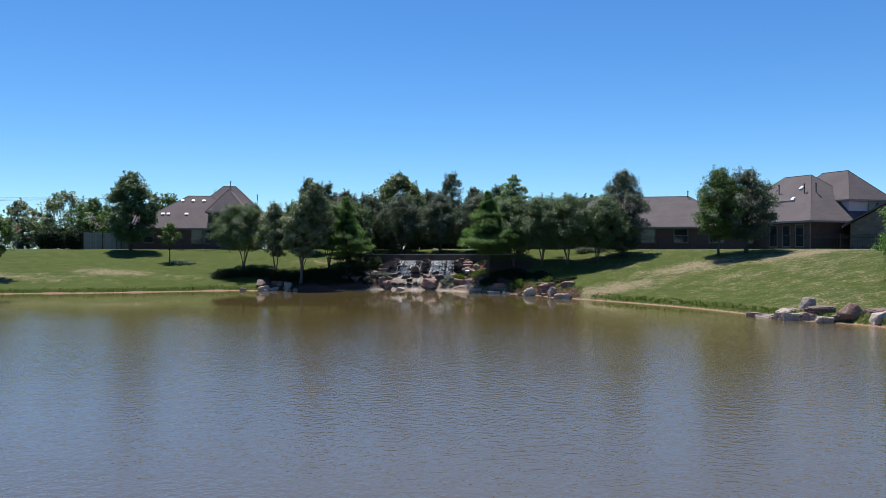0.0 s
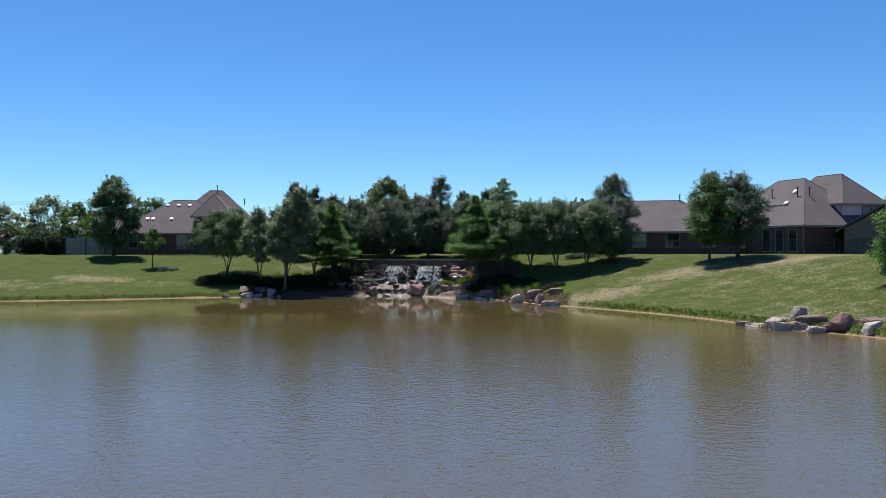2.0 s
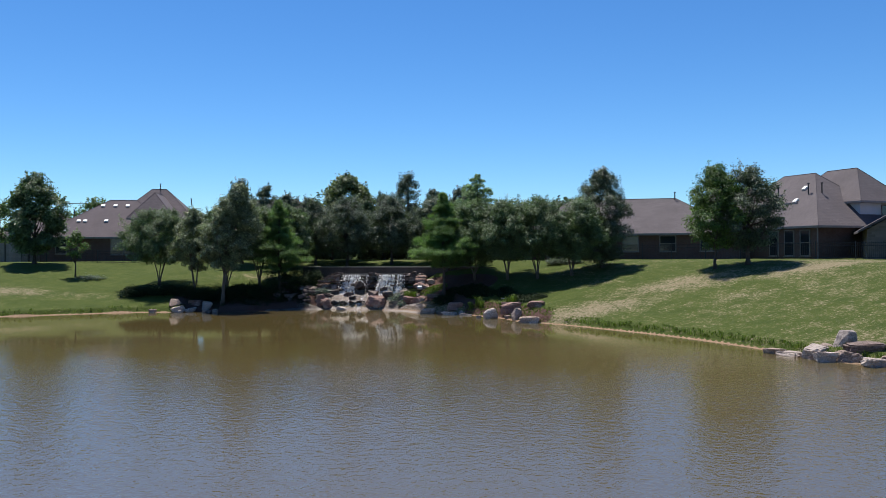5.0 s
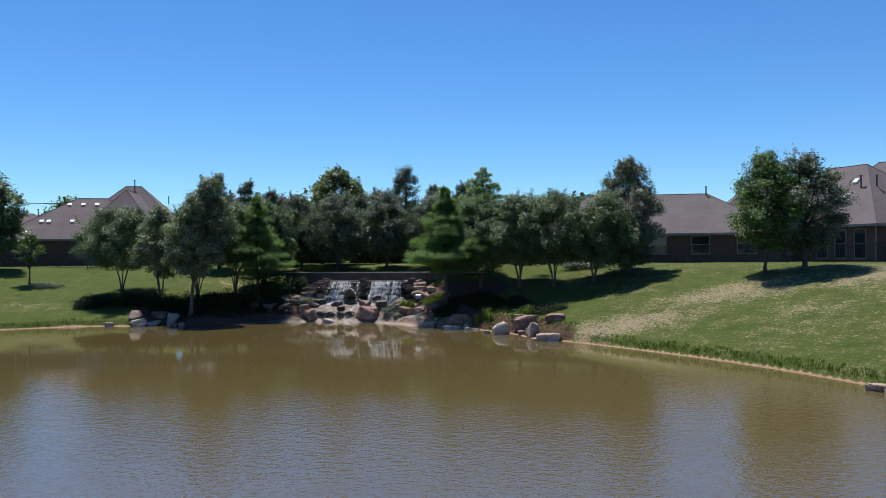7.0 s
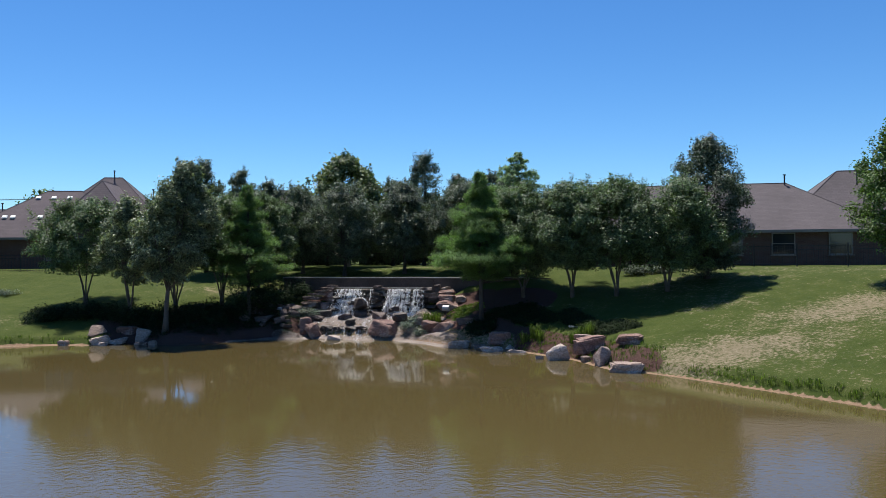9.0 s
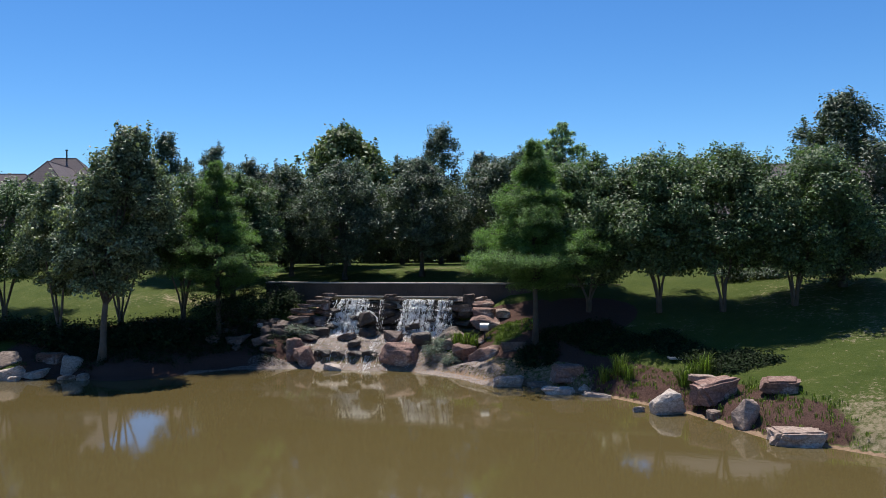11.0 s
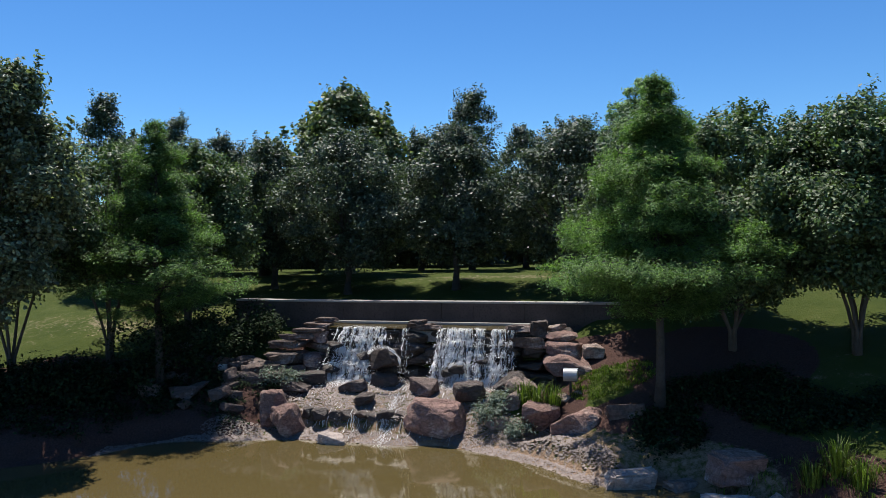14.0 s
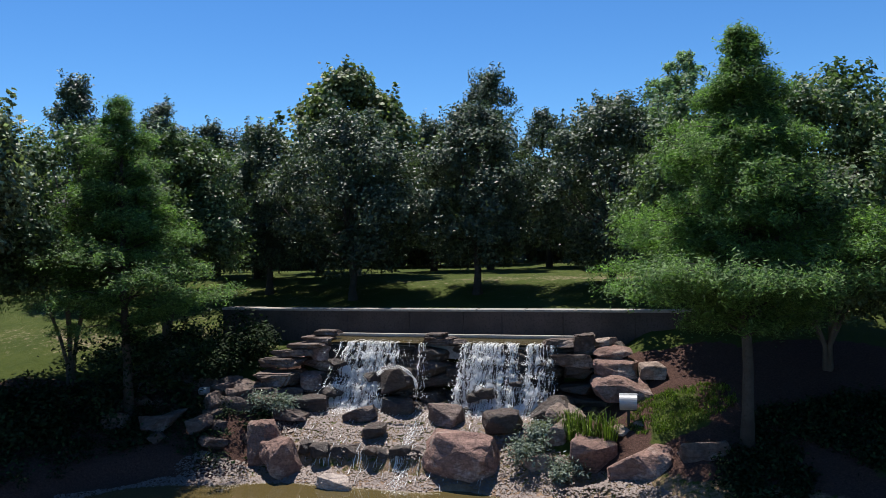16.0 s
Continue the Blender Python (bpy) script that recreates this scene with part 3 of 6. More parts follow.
PROFILES = {  # height up the crown, width there
    "round": ((0, 0.35), (0.12, 0.78), (0.35, 1.0), (0.6, 0.92), (0.82, 0.62), (0.95, 0.3), (1, 0.08)),
    "oval": ((0, 0.3), (0.15, 0.75), (0.4, 1.0), (0.65, 0.8), (0.85, 0.45), (1, 0.06)),
    "vase": ((0, 0.45), (0.12, 0.85), (0.35, 1.06), (0.65, 1.0), (0.88, 0.72), (1, 0.35)),
    "spire": ((0, 0.5), (0.1, 0.95), (0.3, 1.0), (0.42, 0.72), (0.52, 0.58), (0.72, 0.36), (0.85, 0.2), (1, 0.07)),
    "cone": ((0, 0.75), (0.5, 0.85), (0.75, 0.62), (0.9, 0.32), (1, 0.06)),
}


def crown_points(rng, low, high, r, profile, clumps, per, spread_m, lean=(0, 0)):
    """Leaf places: ragged clumps on the shells of a dozen or two boughs, with shoots above, so that the crown has lobes and gaps."""
    hs, ws = zip(*PROFILES[profile])
    boughs = []
    nb = 9 + int(clumps / 14)
    for k in range(nb):
        h = min(0.97, max(0.04, (k + rng.uniform(0, 1)) / nb))
        a = 2.4 * k + rng.uniform(-0.6, 0.6)
        w = np.interp(h, hs, ws) * r
        rb = r * rng.uniform(0.26, 0.44) * (1.0 if h < 0.75 else 0.72)
        q = max(0.0, w * rng.uniform(0.86, 1.14) - rb * 0.55) * (rng.uniform(0.3, 1) ** 0.25)
        boughs.append((np.array([math.cos(a) * q + lean[0] * h, math.sin(a) * q + lean[1] * h, low + (high - low) * h * 0.94 + 0.02 * r]), rb))
    heart, pts, outs = [], [], []

    def put(c, k, sp, axis, tall=0.75):
        p = c + np.clip(rng.normal(0, 1, (k, 3)), -1.6, 1.6) * np.array([sp, sp, sp * tall])
        pts.append(p)
        o = (p - axis)
        outs.append(o / (np.linalg.norm(o, axis=1, keepdims=True) + 1e-9))

    for i in range(clumps):
        c0, rb = boughs[i % nb]
        d = rng.normal(0, 1, 3)
        d[2] = d[2] * 0.8 + 0.25
        d /= np.linalg.norm(d)
        c = c0 + d * rb * rng.uniform(0.55, 1.08) * np.array([1, 1, 0.8])
        c[2] = max(c[2], low - 0.1)
        heart.append(c)
        put(c, max(4, int(per * rng.uniform(0.5, 1.5))), spread_m * rng.uniform(0.6, 1.15), c0)
    for _ in range(int(8 + 6 * r)):
        c0, rb = boughs[rng.randint(nb // 2, nb)]
        a, l = rng.uniform(0, 6.28), rng.uniform(0.15, 0.5)
        base = c0 + np.array([math.cos(a) * rb * 0.7, math.sin(a) * rb * 0.7, rb * 0.62])
        for s in range(4):
            put(base + np.array([math.cos(a) * 0.1 * s * l, math.sin(a) * 0.1 * s * l, l * s / 3]), max(3, int(per * 0.13)), spread_m * 0.3, c0, 1.3)
    return np.array(heart), np.concatenate(pts), np.concatenate(outs)


def broadleaf(x, y, top, r, low, leaf, label, profile="round", clumps=150, per=60, size=(0.17, 0.10), stems=1, girth=0.13, bark=None, seed=1, lean=(0, 0), group="", sway=0.3):
    """A broad-leaved tree on the ground at x, y; heights are above the water."""
    rng = np.random.RandomState(seed)
    z0 = land_at(x, y) - 0.05
    tree = empty("tree", Matrix.Translation((x, y, z0)), label, "tree", group)
    low, top = low - z0, top - z0
    heart, pts, outs = crown_points(rng, low, top - 0.15, r * 0.93, profile, int(clumps * 1.5), per * 0.68, 0.10 + 0.055 * r, lean)
    bark = bark or M_BARK
    ends = heart[rng.permutation(len(heart))]
    for s in range(stems):
        a = 2 * math.pi * (s + rng.uniform(-0.25, 0.25)) / stems
        foot = Vector((0.045 * math.cos(a), 0.045 * math.sin(a), 0)) if stems > 1 else Vector((0, 0, 0))
        fork = low + (0.12 if stems > 1 else 0.0) * (top - low)
        out = r * rng.uniform(0.3, 0.62) if stems > 1 else 0.05
        head = Vector((out * math.cos(a) + lean[0] * 0.2, out * math.sin(a) + lean[1] * 0.2, fork + 0.25 * (top - low)))
        path, g = [], girth / math.sqrt(stems) * 1.15
        for k in range(7):
            t = k / 6
            bend = math.sin(t * math.pi) * 0.06 * rng.uniform(-1, 1)
            at = foot.lerp(head, t)
            if stems > 1:
                at.xy = foot.xy.lerp(head.xy, max(0.0, t - 0.12) ** 1.15)
            path.append(at + Vector((bend, -bend, 0)))
        path[0].z = -0.1
        radii = [g * (1.55 if k == 0 else 1.0 - 0.09 * k) for k in range(7)]
        tubes = [tube(path, radii, 9)]
        for e in ends[s::stems][: max(6, 22 // stems)]:
            e = Vector(e)
            b = path[rng.randint(3, 7)] if stems == 1 else path[rng.randint(4, 7)]
            m = b.lerp(e, 0.5) + Vector((0, 0, -0.12 * (e - b).length))
            tubes.append(tube([b, b.lerp(m, 0.6), m, e], [g * 0.42, g * 0.3, g * 0.2, 0.012], 5))
        v, f = joined(tubes)
        meshed("trunk" if stems == 1 else "stem", v, f, bark, tree, smooth=True)
    v, f = leaves(pts, outs, size[0], size[1], rng)
    meshed("crown", v, f, M_LEAF[leaf], tree)
    return tree


def cypress(x, y, top, r, low, leaf, label, tiers=46, seed=1, per=110, size=(0.15, 0.028), profile="spire"):
    """A bald cypress: a straight mast with level, feathery boughs in a loose spire."""
    rng = np.random.RandomState(seed)
    z0 = land_at(x, y) - 0.05
    tree = empty("cypress_tree", Matrix.Translation((x, y, z0)), label, "tree")
    low, top = low - z0, top - z0
    mast = [(0.03 * math.sin(k), 0.03 * math.cos(1.3 * k), top * k / 10 - (0.1 if k == 0 else 0)) for k in range(11)]
    tubes = [tube(mast, [0.15] + [0.105 * (1 - k / 10.5) + 0.008 for k in range(1, 11)], 9)]
    pts, outs = [], []
    hs, ws = zip(*PROFILES[profile])
    for i in range(tiers):
        h = (i + rng.uniform(0, 1)) / tiers
        z = low + 0.15 + (top - low - 0.25) * h ** 0.92
        reach = np.interp(h, hs, ws) * r * rng.choice([0.55, 0.8, 0.95, 1.05, 1.18]) * rng.uniform(0.9, 1.1)
        a = 2.4 * i + rng.uniform(-0.5, 0.5)
        d = np.array([math.cos(a), math.sin(a), 0])
        b0 = np.array([0, 0, z - 0.12 * reach])
        tipz = z + rng.uniform(-0.22, 0.42) * reach * 0.7
        tip = np.array([d[0] * reach, d[1] * reach, tipz])
        mid = (b0 + tip) / 2 + np.array([0, 0, 0.10 * reach])
        tubes.append(tube([b0, mid, tip], [0.03, 0.018, 0.006], 4))
        n = int(per * (0.35 + reach))
        t = rng.uniform(0.12, 1.0, n) ** 0.8
        q = (1 - t)[:, None] ** 2 * b0 + (2 * t * (1 - t))[:, None] * mid + (t ** 2)[:, None] * tip
        fan = 0.42 * reach * np.sin(np.clip(t, 0, 1) * 2.4) + 0.06
        sd = np.array([-d[1], d[0], 0])
        # needles gather in tufts along the bough
        tuft = rng.randint(0, max(3, n // 9), n)
        t = np.clip(t[tuft] + rng.normal(0, 0.02, n), 0.05, 1)
        q = (1 - t)[:, None] ** 2 * b0 + (2 * t * (1 - t))[:, None] * mid + (t ** 2)[:, None] * tip
        fan = 0.42 * reach * np.sin(np.clip(t, 0, 1) * 2.4) + 0.06
        sprig = np.clip(rng.uniform(-1, 1, n)[tuft] + rng.normal(0, 0.06, n), -1.1, 1.1)
        base = q + sd * (sprig * fan)[:, None] + d * (np.abs(sprig) * fan * 0.5)[:, None]
        base[:, 2] += rng.normal(0, 0.06, n) + 0.06 * fan * rng.normal(0, 1, n) - 0.10 * np.abs(sprig) * fan
        for k in range(4):
            pts.append(base + rng.normal(0, 0.055, base.shape))
            o = np.tile(d * 0.5 + np.array([0, 0, 0.6]), (n, 1))
            outs.append(o)
    v, f = joined(tubes)
    meshed("trunk", v, f, M_BARK, tree, smooth=True)
    v, f = leaves(np.concatenate(pts), np.concatenate(outs), size[0], size[1], rng)
    meshed("crown", v, f, M_LEAF[leaf], tree)
    return tree


CRAPE = "dark green crape myrtle with several slim pale stems"
# the tree at (1.1, 74.9) is an added one, placed to cast shade
crapes = [(-22.7, 75.1, 7.60, 2.9, 3.75, 230, 11, (0, 0)), (-16.7, 73.4, 7.80, 2.4, 3.8, 160, 13, (0, 0)), (-14.5, 74.6, 7.90, 2.3, 3.8, 150, 14, (0, 0)),
          (-13.2, 77.3, 8.0, 2.3, 4.2, 190, 19, (0, 0)), (1.1, 74.9, 8.1, 2.3, 3.9, 200, 20, (0, 0)), (2.4, 72.0, 8.0, 2.45, 3.5, 230, 15, (0, 0)), (4.8, 70.7, 7.95, 2.5, 3.95, 230, 16, (0, 0)), (6.9, 70.0, 8.05, 2.5, 3.95, 230, 17, (0, 0)), (9.3, 69.7, 7.8, 2.5, 3.9, 220, 18, (0.7, 0))]
for cx, cy, ct, cr, cl, cn, sd, ln in crapes:
    broadleaf(cx, cy, ct, cr, cl, "crape", CRAPE, "vase", int(cn * 1.2), 215, (0.108, 0.064), 5, 0.095, M_STEM, sd, ln, "crape myrtles behind the bank")
broadleaf(-19.0, 72.8, 7.8, 1.95, 3.2, "pale", "slender tree with pale glossy leaves and slim stems", "oval", 150, 150, (0.125, 0.078), 3, 0.09, M_STEM, 21)
broadleaf(-16.1, 70.5, 9.5, 2.2, 3.2, "pale", "tall pale-trunked tree with glossy leaves by the rocks", "oval", 270, 210, (0.125, 0.08), 1, 0.12, M_STEM, 22, (1.3, 0))
cypress(-12.7, 73.7, 8.35, 1.95, 2.7, "cypress", "young bald cypress with feathery green boughs", 80, 31, 210, (0.092, 0.023))
cypress(0.2, 70.1, 8.55, 2.2, 3.0, "cypress", "bald cypress with feathery bright green boughs beside the falls", 110, 32, 270, (0.088, 0.022))
cypress(2.6, 83.7, 11.2, 1.9, 4.6, "haze", "tall distant cypress, its foliage coloured pale blue-green for haze", 70, 33, 75, (0.17, 0.05), "cone")
OAK = "dark olive-green live oak with a dense rounded crown"
for ox, oy, ot, orr, ol, on, sd in ((-11.6, 82.0, 8.8, 2.0, 4.3, 160, 41), (-14.8, 82.5, 8.8, 2.1, 4.3, 150, 49), (-13.2, 86, 9.4, 2.0, 3.8, 130, 40), (-8.5, 80.2, 8.95, 2.65, 4.15, 240, 42), (-4.65, 79.7, 9.0, 2.3, 4.35, 210, 43), (-0.7, 79.0, 8.9, 2.6, 4.3, 230, 44), (2.3, 86.5, 10.0, 2.2, 4.7, 160, 39), (-15.6, 88.5, 10.0, 2.1, 4.7, 130, 38), (-6.6, 89.5, 10.2, 2.1, 4.7, 140, 37), (-1.6, 91, 10.6, 2.1, 4.7, 140, 36), (0.9, 90.5, 10.8, 2.0, 4.7, 130, 35), (-11.6, 90, 10.2, 2.0, 4.7, 130, 34),
                                    (-18.4, 82.9, 11.1, 1.8, 4.5, 130, 45), (-17.6, 87.8, 11.0, 1.8, 4.5, 110, 46), (-4.2, 89.0, 12.3, 2.2, 4.6, 150, 47), (11.7, 71.4, 10.6, 2.4, 3.4, 280, 58)):
    broadleaf(ox, oy, ot, orr, ol, "oak", OAK, "oval" if 10 < ot else "round", on, 195, (0.108, 0.064), 1, 0.11, None, sd, (0, 0), "oaks behind the falls")
broadleaf(-9.4, 86.1, 11.6, 2.95, 5.2, "plane", "tall plane tree with large bright leaves", "round", 250, 110, (0.19, 0.15), 1, 0.16, M_PALE_BARK, 51)
broadleaf(18.1, 65.3, 9.9, 2.3, 4.6, "lime", "lawn tree with fresh light green leaves", "oval", 230, 130, (0.12, 0.075), 1, 0.09, None, 52)
broadleaf(20.1, 65.1, 9.75, 2.4, 4.5, "oak", "dark green oak standing on the lawn", "round", 250, 140, (0.115, 0.07), 1, 0.13, None, 53)
broadleaf(-37.1, 82.4, 11.5, 2.75, 4.5, "crape", "tall dark green lawn tree with an oval crown", "round", 330, 150, (0.17, 0.11), 1, 0.14, None, 54)
broadleaf(-31.0, 77.9, 6.3, 1.1, 4.0, "lime", "small young lawn tree with a light crown", "oval", 45, 50, (0.13, 0.08), 1, 0.06, None, 55)
broadleaf(23.3, 47.2, 7.0, 1.7, 2.6, "cypress", "drooping light green tree beside the bank rocks", "oval", 150, 70, (0.22, 0.05), 1, 0.1, None, 56)
broadleaf(-41.7, 66.8, 6.9, 1.9, 3.0, "lime", "light green tree at the pond's edge", "oval", 110, 60, (0.18, 0.11), 1, 0.1, None, 57)
for tx, ty, tt, tr, tl, sd in ((-52, 96, 10.6, 3.6, 4.6, 61), (-46.5, 93, 9.4, 3.0, 4.4, 62), (-58, 97, 9.6, 2.8, 4.6, 63), (-62, 94, 7.6, 2.6, 4.2, 64), (-68, 92, 8.6, 2.4, 4.2, 65), (-44, 108, 11.0, 3.6, 5, 66), (-38, 112, 11.5, 3.4, 5, 67)):
    broadleaf(tx, ty, tt, tr, tl, "pale" if sd % 2 else "lime", "leafy broad tree growing beyond the board fence", "round", 120, 45, (0.28, 0.18), 1, 0.18, None, sd, (0, 0), "trees beyond the fence")


def woods(name, rows, label, seed):
    """A far belt of trees, too many to count: one ragged mass of leaves."""
    rng = np.random.RandomState(seed)
    pts, outs = [], []
    for x, y, top, r in rows:
        z0 = land_at(x, y)
        h, p, o = crown_points(rng, z0 + 0.2, top, r, "oval", 90, 55, 0.5)
        pts.append(p + np.array([x, y, 0]))
        outs.append(o)
    v, f = leaves(np.concatenate(pts), np.concatenate(outs), 0.42, 0.28, rng)
    return tagged(meshed(name, v, f, M_LEAF["oak"]), label, "trees", kind="stuff")


rw = random.Random(5)
woods("tree_belt", [(-22 + 2.6 * i + rw.uniform(-1, 1), 97 + rw.uniform(-2, 3), rw.uniform(7.2, 9.0), rw.uniform(1.8, 2.6)) for i in range(16)], "belt of dark trees behind the upper lawn", 71)
woods("tree_belt", [(1 + 2.0 * i + rw.uniform(-0.8, 0.8), 87 + rw.uniform(-3, 3), rw.uniform(7.6, 9.4), rw.uniform(1.6, 2.2)) for i in range(7)], "dark trees beyond the crape myrtles", 73)
woods("tree_belt", [(-150 + 7.5 * i + rw.uniform(-2, 2), 165 + rw.uniform(-8, 10), rw.uniform(9, 12.5), rw.uniform(3.2, 5)) for i in range(40)], "far dark green tree line on the horizon", 72)


# ---------------------------------------------------------------- shrubs, hedges and grasses
def leafy_mass(name, centres, leaf, size, per, sp, label, category, seed, kind="", group=""):
    rng = np.random.RandomState(seed)
    pts, outs = [], []
    for c in centres:
        p = np.array(c) + rng.normal(0, 1, (per, 3)) * np.array([sp, sp, sp * 0.75])
        p[:, 2] = np.maximum(p[:, 2], c[2] - 0.3)
        pts.append(p)
        o = p - np.array(c) + np.array([0, 0, 0.1])
        outs.append(o / (np.linalg.norm(o, axis=1, keepdims=True) + 1e-9))
    v, f = leaves(np.concatenate(pts), np.concatenate(outs), size[0], size[1], rng)
    return tagged(meshed(name, v, f, M_LEAF[leaf]), label, category, group, kind)


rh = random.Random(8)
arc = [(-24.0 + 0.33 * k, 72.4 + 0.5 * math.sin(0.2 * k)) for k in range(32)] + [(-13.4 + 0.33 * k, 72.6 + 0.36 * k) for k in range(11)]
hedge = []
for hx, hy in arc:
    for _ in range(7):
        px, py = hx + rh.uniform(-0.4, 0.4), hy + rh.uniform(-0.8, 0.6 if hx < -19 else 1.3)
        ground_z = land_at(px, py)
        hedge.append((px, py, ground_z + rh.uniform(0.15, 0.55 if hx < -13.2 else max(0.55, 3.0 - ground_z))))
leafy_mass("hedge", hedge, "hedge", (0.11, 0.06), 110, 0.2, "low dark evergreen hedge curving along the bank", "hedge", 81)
wall_hedge = [(-43.6 + rh.uniform(-0.65, 0.55), 83.2 + rh.uniform(-0.5, 0.5), 3.6 + rh.uniform(0.2, 1.75)) for _ in range(120)]
leafy_mass("hedge", wall_hedge, "hedge", (0.16, 0.1), 70, 0.17, "clipped dark green hedge at the fence's end", "hedge", 82)
long_hedge = [(-49.8 + rh.uniform(-1.7, 1.7), 90 + rh.uniform(-0.5, 0.5), 3.6 + rh.uniform(0.2, 1.8)) for _ in range(180)]
leafy_mass("hedge", long_hedge, "hedge", (0.18, 0.12), 50, 0.22, "long clipped hedge beyond the lawn", "hedge", 83)
leafy_mass("groundcover", [(-29.6 + rh.uniform(-1.1, 1.1), 77.6 + rh.uniform(-0.4, 0.4), land_at(-29.6, 77.6) + 0.12) for _ in range(30)], "sage", (0.1, 0.06), 50, 0.14, "low pale ground cover round the young tree", "ground cover", 84)
leafy_mass("groundcover", [(9.3 + rh.uniform(-1.3, 1.3), 74.0 + rh.uniform(-0.5, 0.5), land_at(9.3, 74) + 0.2) for _ in range(45)], "sage", (0.12, 0.07), 60, 0.16, "low pale ground cover under the trees", "ground cover", 85)


def blades(spots, leaf, tall, wide, per, sp, seed, arch=0.6):
    """Arching blades of grass round each spot."""
    rng = np.random.RandomState(seed)
    verts, faces = [], []
    for x, y, z in spots:
        for _ in range(per):
            a, r = rng.uniform(0, 6.28), rng.uniform(0, sp)
            b = np.array([x + r * math.cos(a), y + r * math.sin(a), z - 0.03])
            h, o = tall * rng.uniform(0.6, 1.2), rng.uniform(0.1, 1.0) * arch * tall
            d = np.array([math.cos(a), math.sin(a), 0])
            s = np.array([-d[1], d[0], 0]) * wide * 0.5
            m, t = b + d * o * 0.4 + np.array([0, 0, h * 0.75]), b + d * o + np.array([0, 0, h * rng.uniform(0.55, 1.0)])
            n = len(verts)
            verts += [b - s, b + s, m + s * 0.8, m - s * 0.8, t]
            faces += [(n, n + 1, n + 2, n + 3), (n + 3, n + 2, n + 4)]
    return verts, faces


def grass_clump(x, y, z, tall, label, seed, per=130, leaf="grass", sp=0.22):
    v, f = blades([(0, 0, 0)], leaf, tall, 0.022, per, sp, seed)
    ob = meshed("grass_clump", v, f, M_LEAF[leaf])
    ob.matrix_world = Matrix.Translation((x, y, z))
    return tagged(ob, label, "plant")


for k, (gx_, gy_, gt) in enumerate(((-2.45, 71.6, 0.75), (-2.1, 71.45, 0.7), (-2.75, 71.9, 0.6), (2.7, 66.9, 0.7), (2.9, 66.4, 0.55), (4.6, 65.2, 0.7), (5.0, 65.4, 0.75), (4.3, 65.0, 0.6), (2.2, 66.8, 0.5))):
    grass_clump(gx_, gy_, land_at(gx_, gy_), gt, "clump of arching green border grass", 90 + k)
for k, (gx_, gy_, gr) in enumerate(((-9.45, 73.9, 0.34), (-9.0, 73.75, 0.26), (-3.6, 71.5, 0.28), (-2.9, 71.0, 0.25), (-3.35, 71.9, 0.2))):
    zz = land_at(gx_, gy_)
    leafy_mass("sage_bush", [(gx_ + rh.uniform(-gr, gr), gy_ + rh.uniform(-gr, gr), zz + rh.uniform(0.1, gr * 1.4)) for _ in range(16)], "sage", (0.09, 0.03), 60, 0.11, "small grey-green sage bush among the rocks", "shrub", 120 + k)

# rough grass along the banks' edges and over the lit lawn by the falls
rg = random.Random(12)
edge = []
loop = SHORE_LINE[7 * 0: 7 * 33]
for k in range(len(loop) - 1):
    p, q = Vector(loop[k]), Vector(loop[k + 1])
    nrm = Vector((-(q - p).y, (q - p).x)).normalized()
    if -19.5 < p.x < 7.3 and p.y > 58.8:
        continue
    for _ in range(int((q - p).length * (14 if p.x > 0 else 7))):
        s = p.lerp(q, rg.random()) + nrm * (0.36 + abs(rg.gauss(0, 0.2)))
        edge.append((s.x, s.y, land_at(s.x, s.y)))
v, f = blades(edge, "grass", 0.17, 0.022, 12, 0.18, 131)
tagged(meshed("bank_grass", v, f, M_LEAF["grass"]), "shaggy green grass along the water's edge", "grass", kind="stuff")
patch = [(-0.6 + rg.uniform(-1.1, 1.1), 71.6 + rg.uniform(-0.85, 0.85)) for _ in range(620)]
v, f = blades([(a, b, land_at(a, b)) for a, b in patch if ((a + 0.6) / 1.05) ** 2 + ((b - 71.6) / 0.68) ** 2 < 1], "grass", 0.075, 0.018, 16, 0.11, 132)
tagged(meshed("grass_patch", v, f, M_LEAF["grass"]), "bright green sunlit grass patch beside the falls", "grass", kind="stuff")
weeds = [(rg.uniform(0.6, 7.4), rg.uniform(59.5, 67.6)) for _ in range(1500)]
weeds = [(a, b, land_at(a, b)) for a, b in weeds if 0.2 < float(shore_distance(np.array([a]), np.array([b]))[0]) < 2.1]
v, f = blades(weeds, "grass", 0.16, 0.02, 7, 0.12, 133)
tagged(meshed("weeds", v, f, M_LEAF["grass"]), "sparse weeds growing in the mulch bed", "weeds", kind="stuff")

# added low carpet of near-black leaves that paints the crape myrtles' shade
shade_carpet = []
while len(shade_carpet) < 680:
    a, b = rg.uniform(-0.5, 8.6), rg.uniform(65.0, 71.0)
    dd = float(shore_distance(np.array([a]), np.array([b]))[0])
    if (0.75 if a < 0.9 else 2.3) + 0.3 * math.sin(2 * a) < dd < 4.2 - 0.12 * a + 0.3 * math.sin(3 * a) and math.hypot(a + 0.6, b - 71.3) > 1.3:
        shade_carpet.append((a, b, land_at(a, b) + 0.03))
leafy_mass("groundcover", shade_carpet, "hedge", (0.08, 0.05), 60, 0.10, "near-black leaf carpet standing in for deep shade under the crape myrtles", "ground cover", 141, "stuff")


# the left bank's deep shade, likewise painted with an added near-black carpet
bank_shade_carpet = []
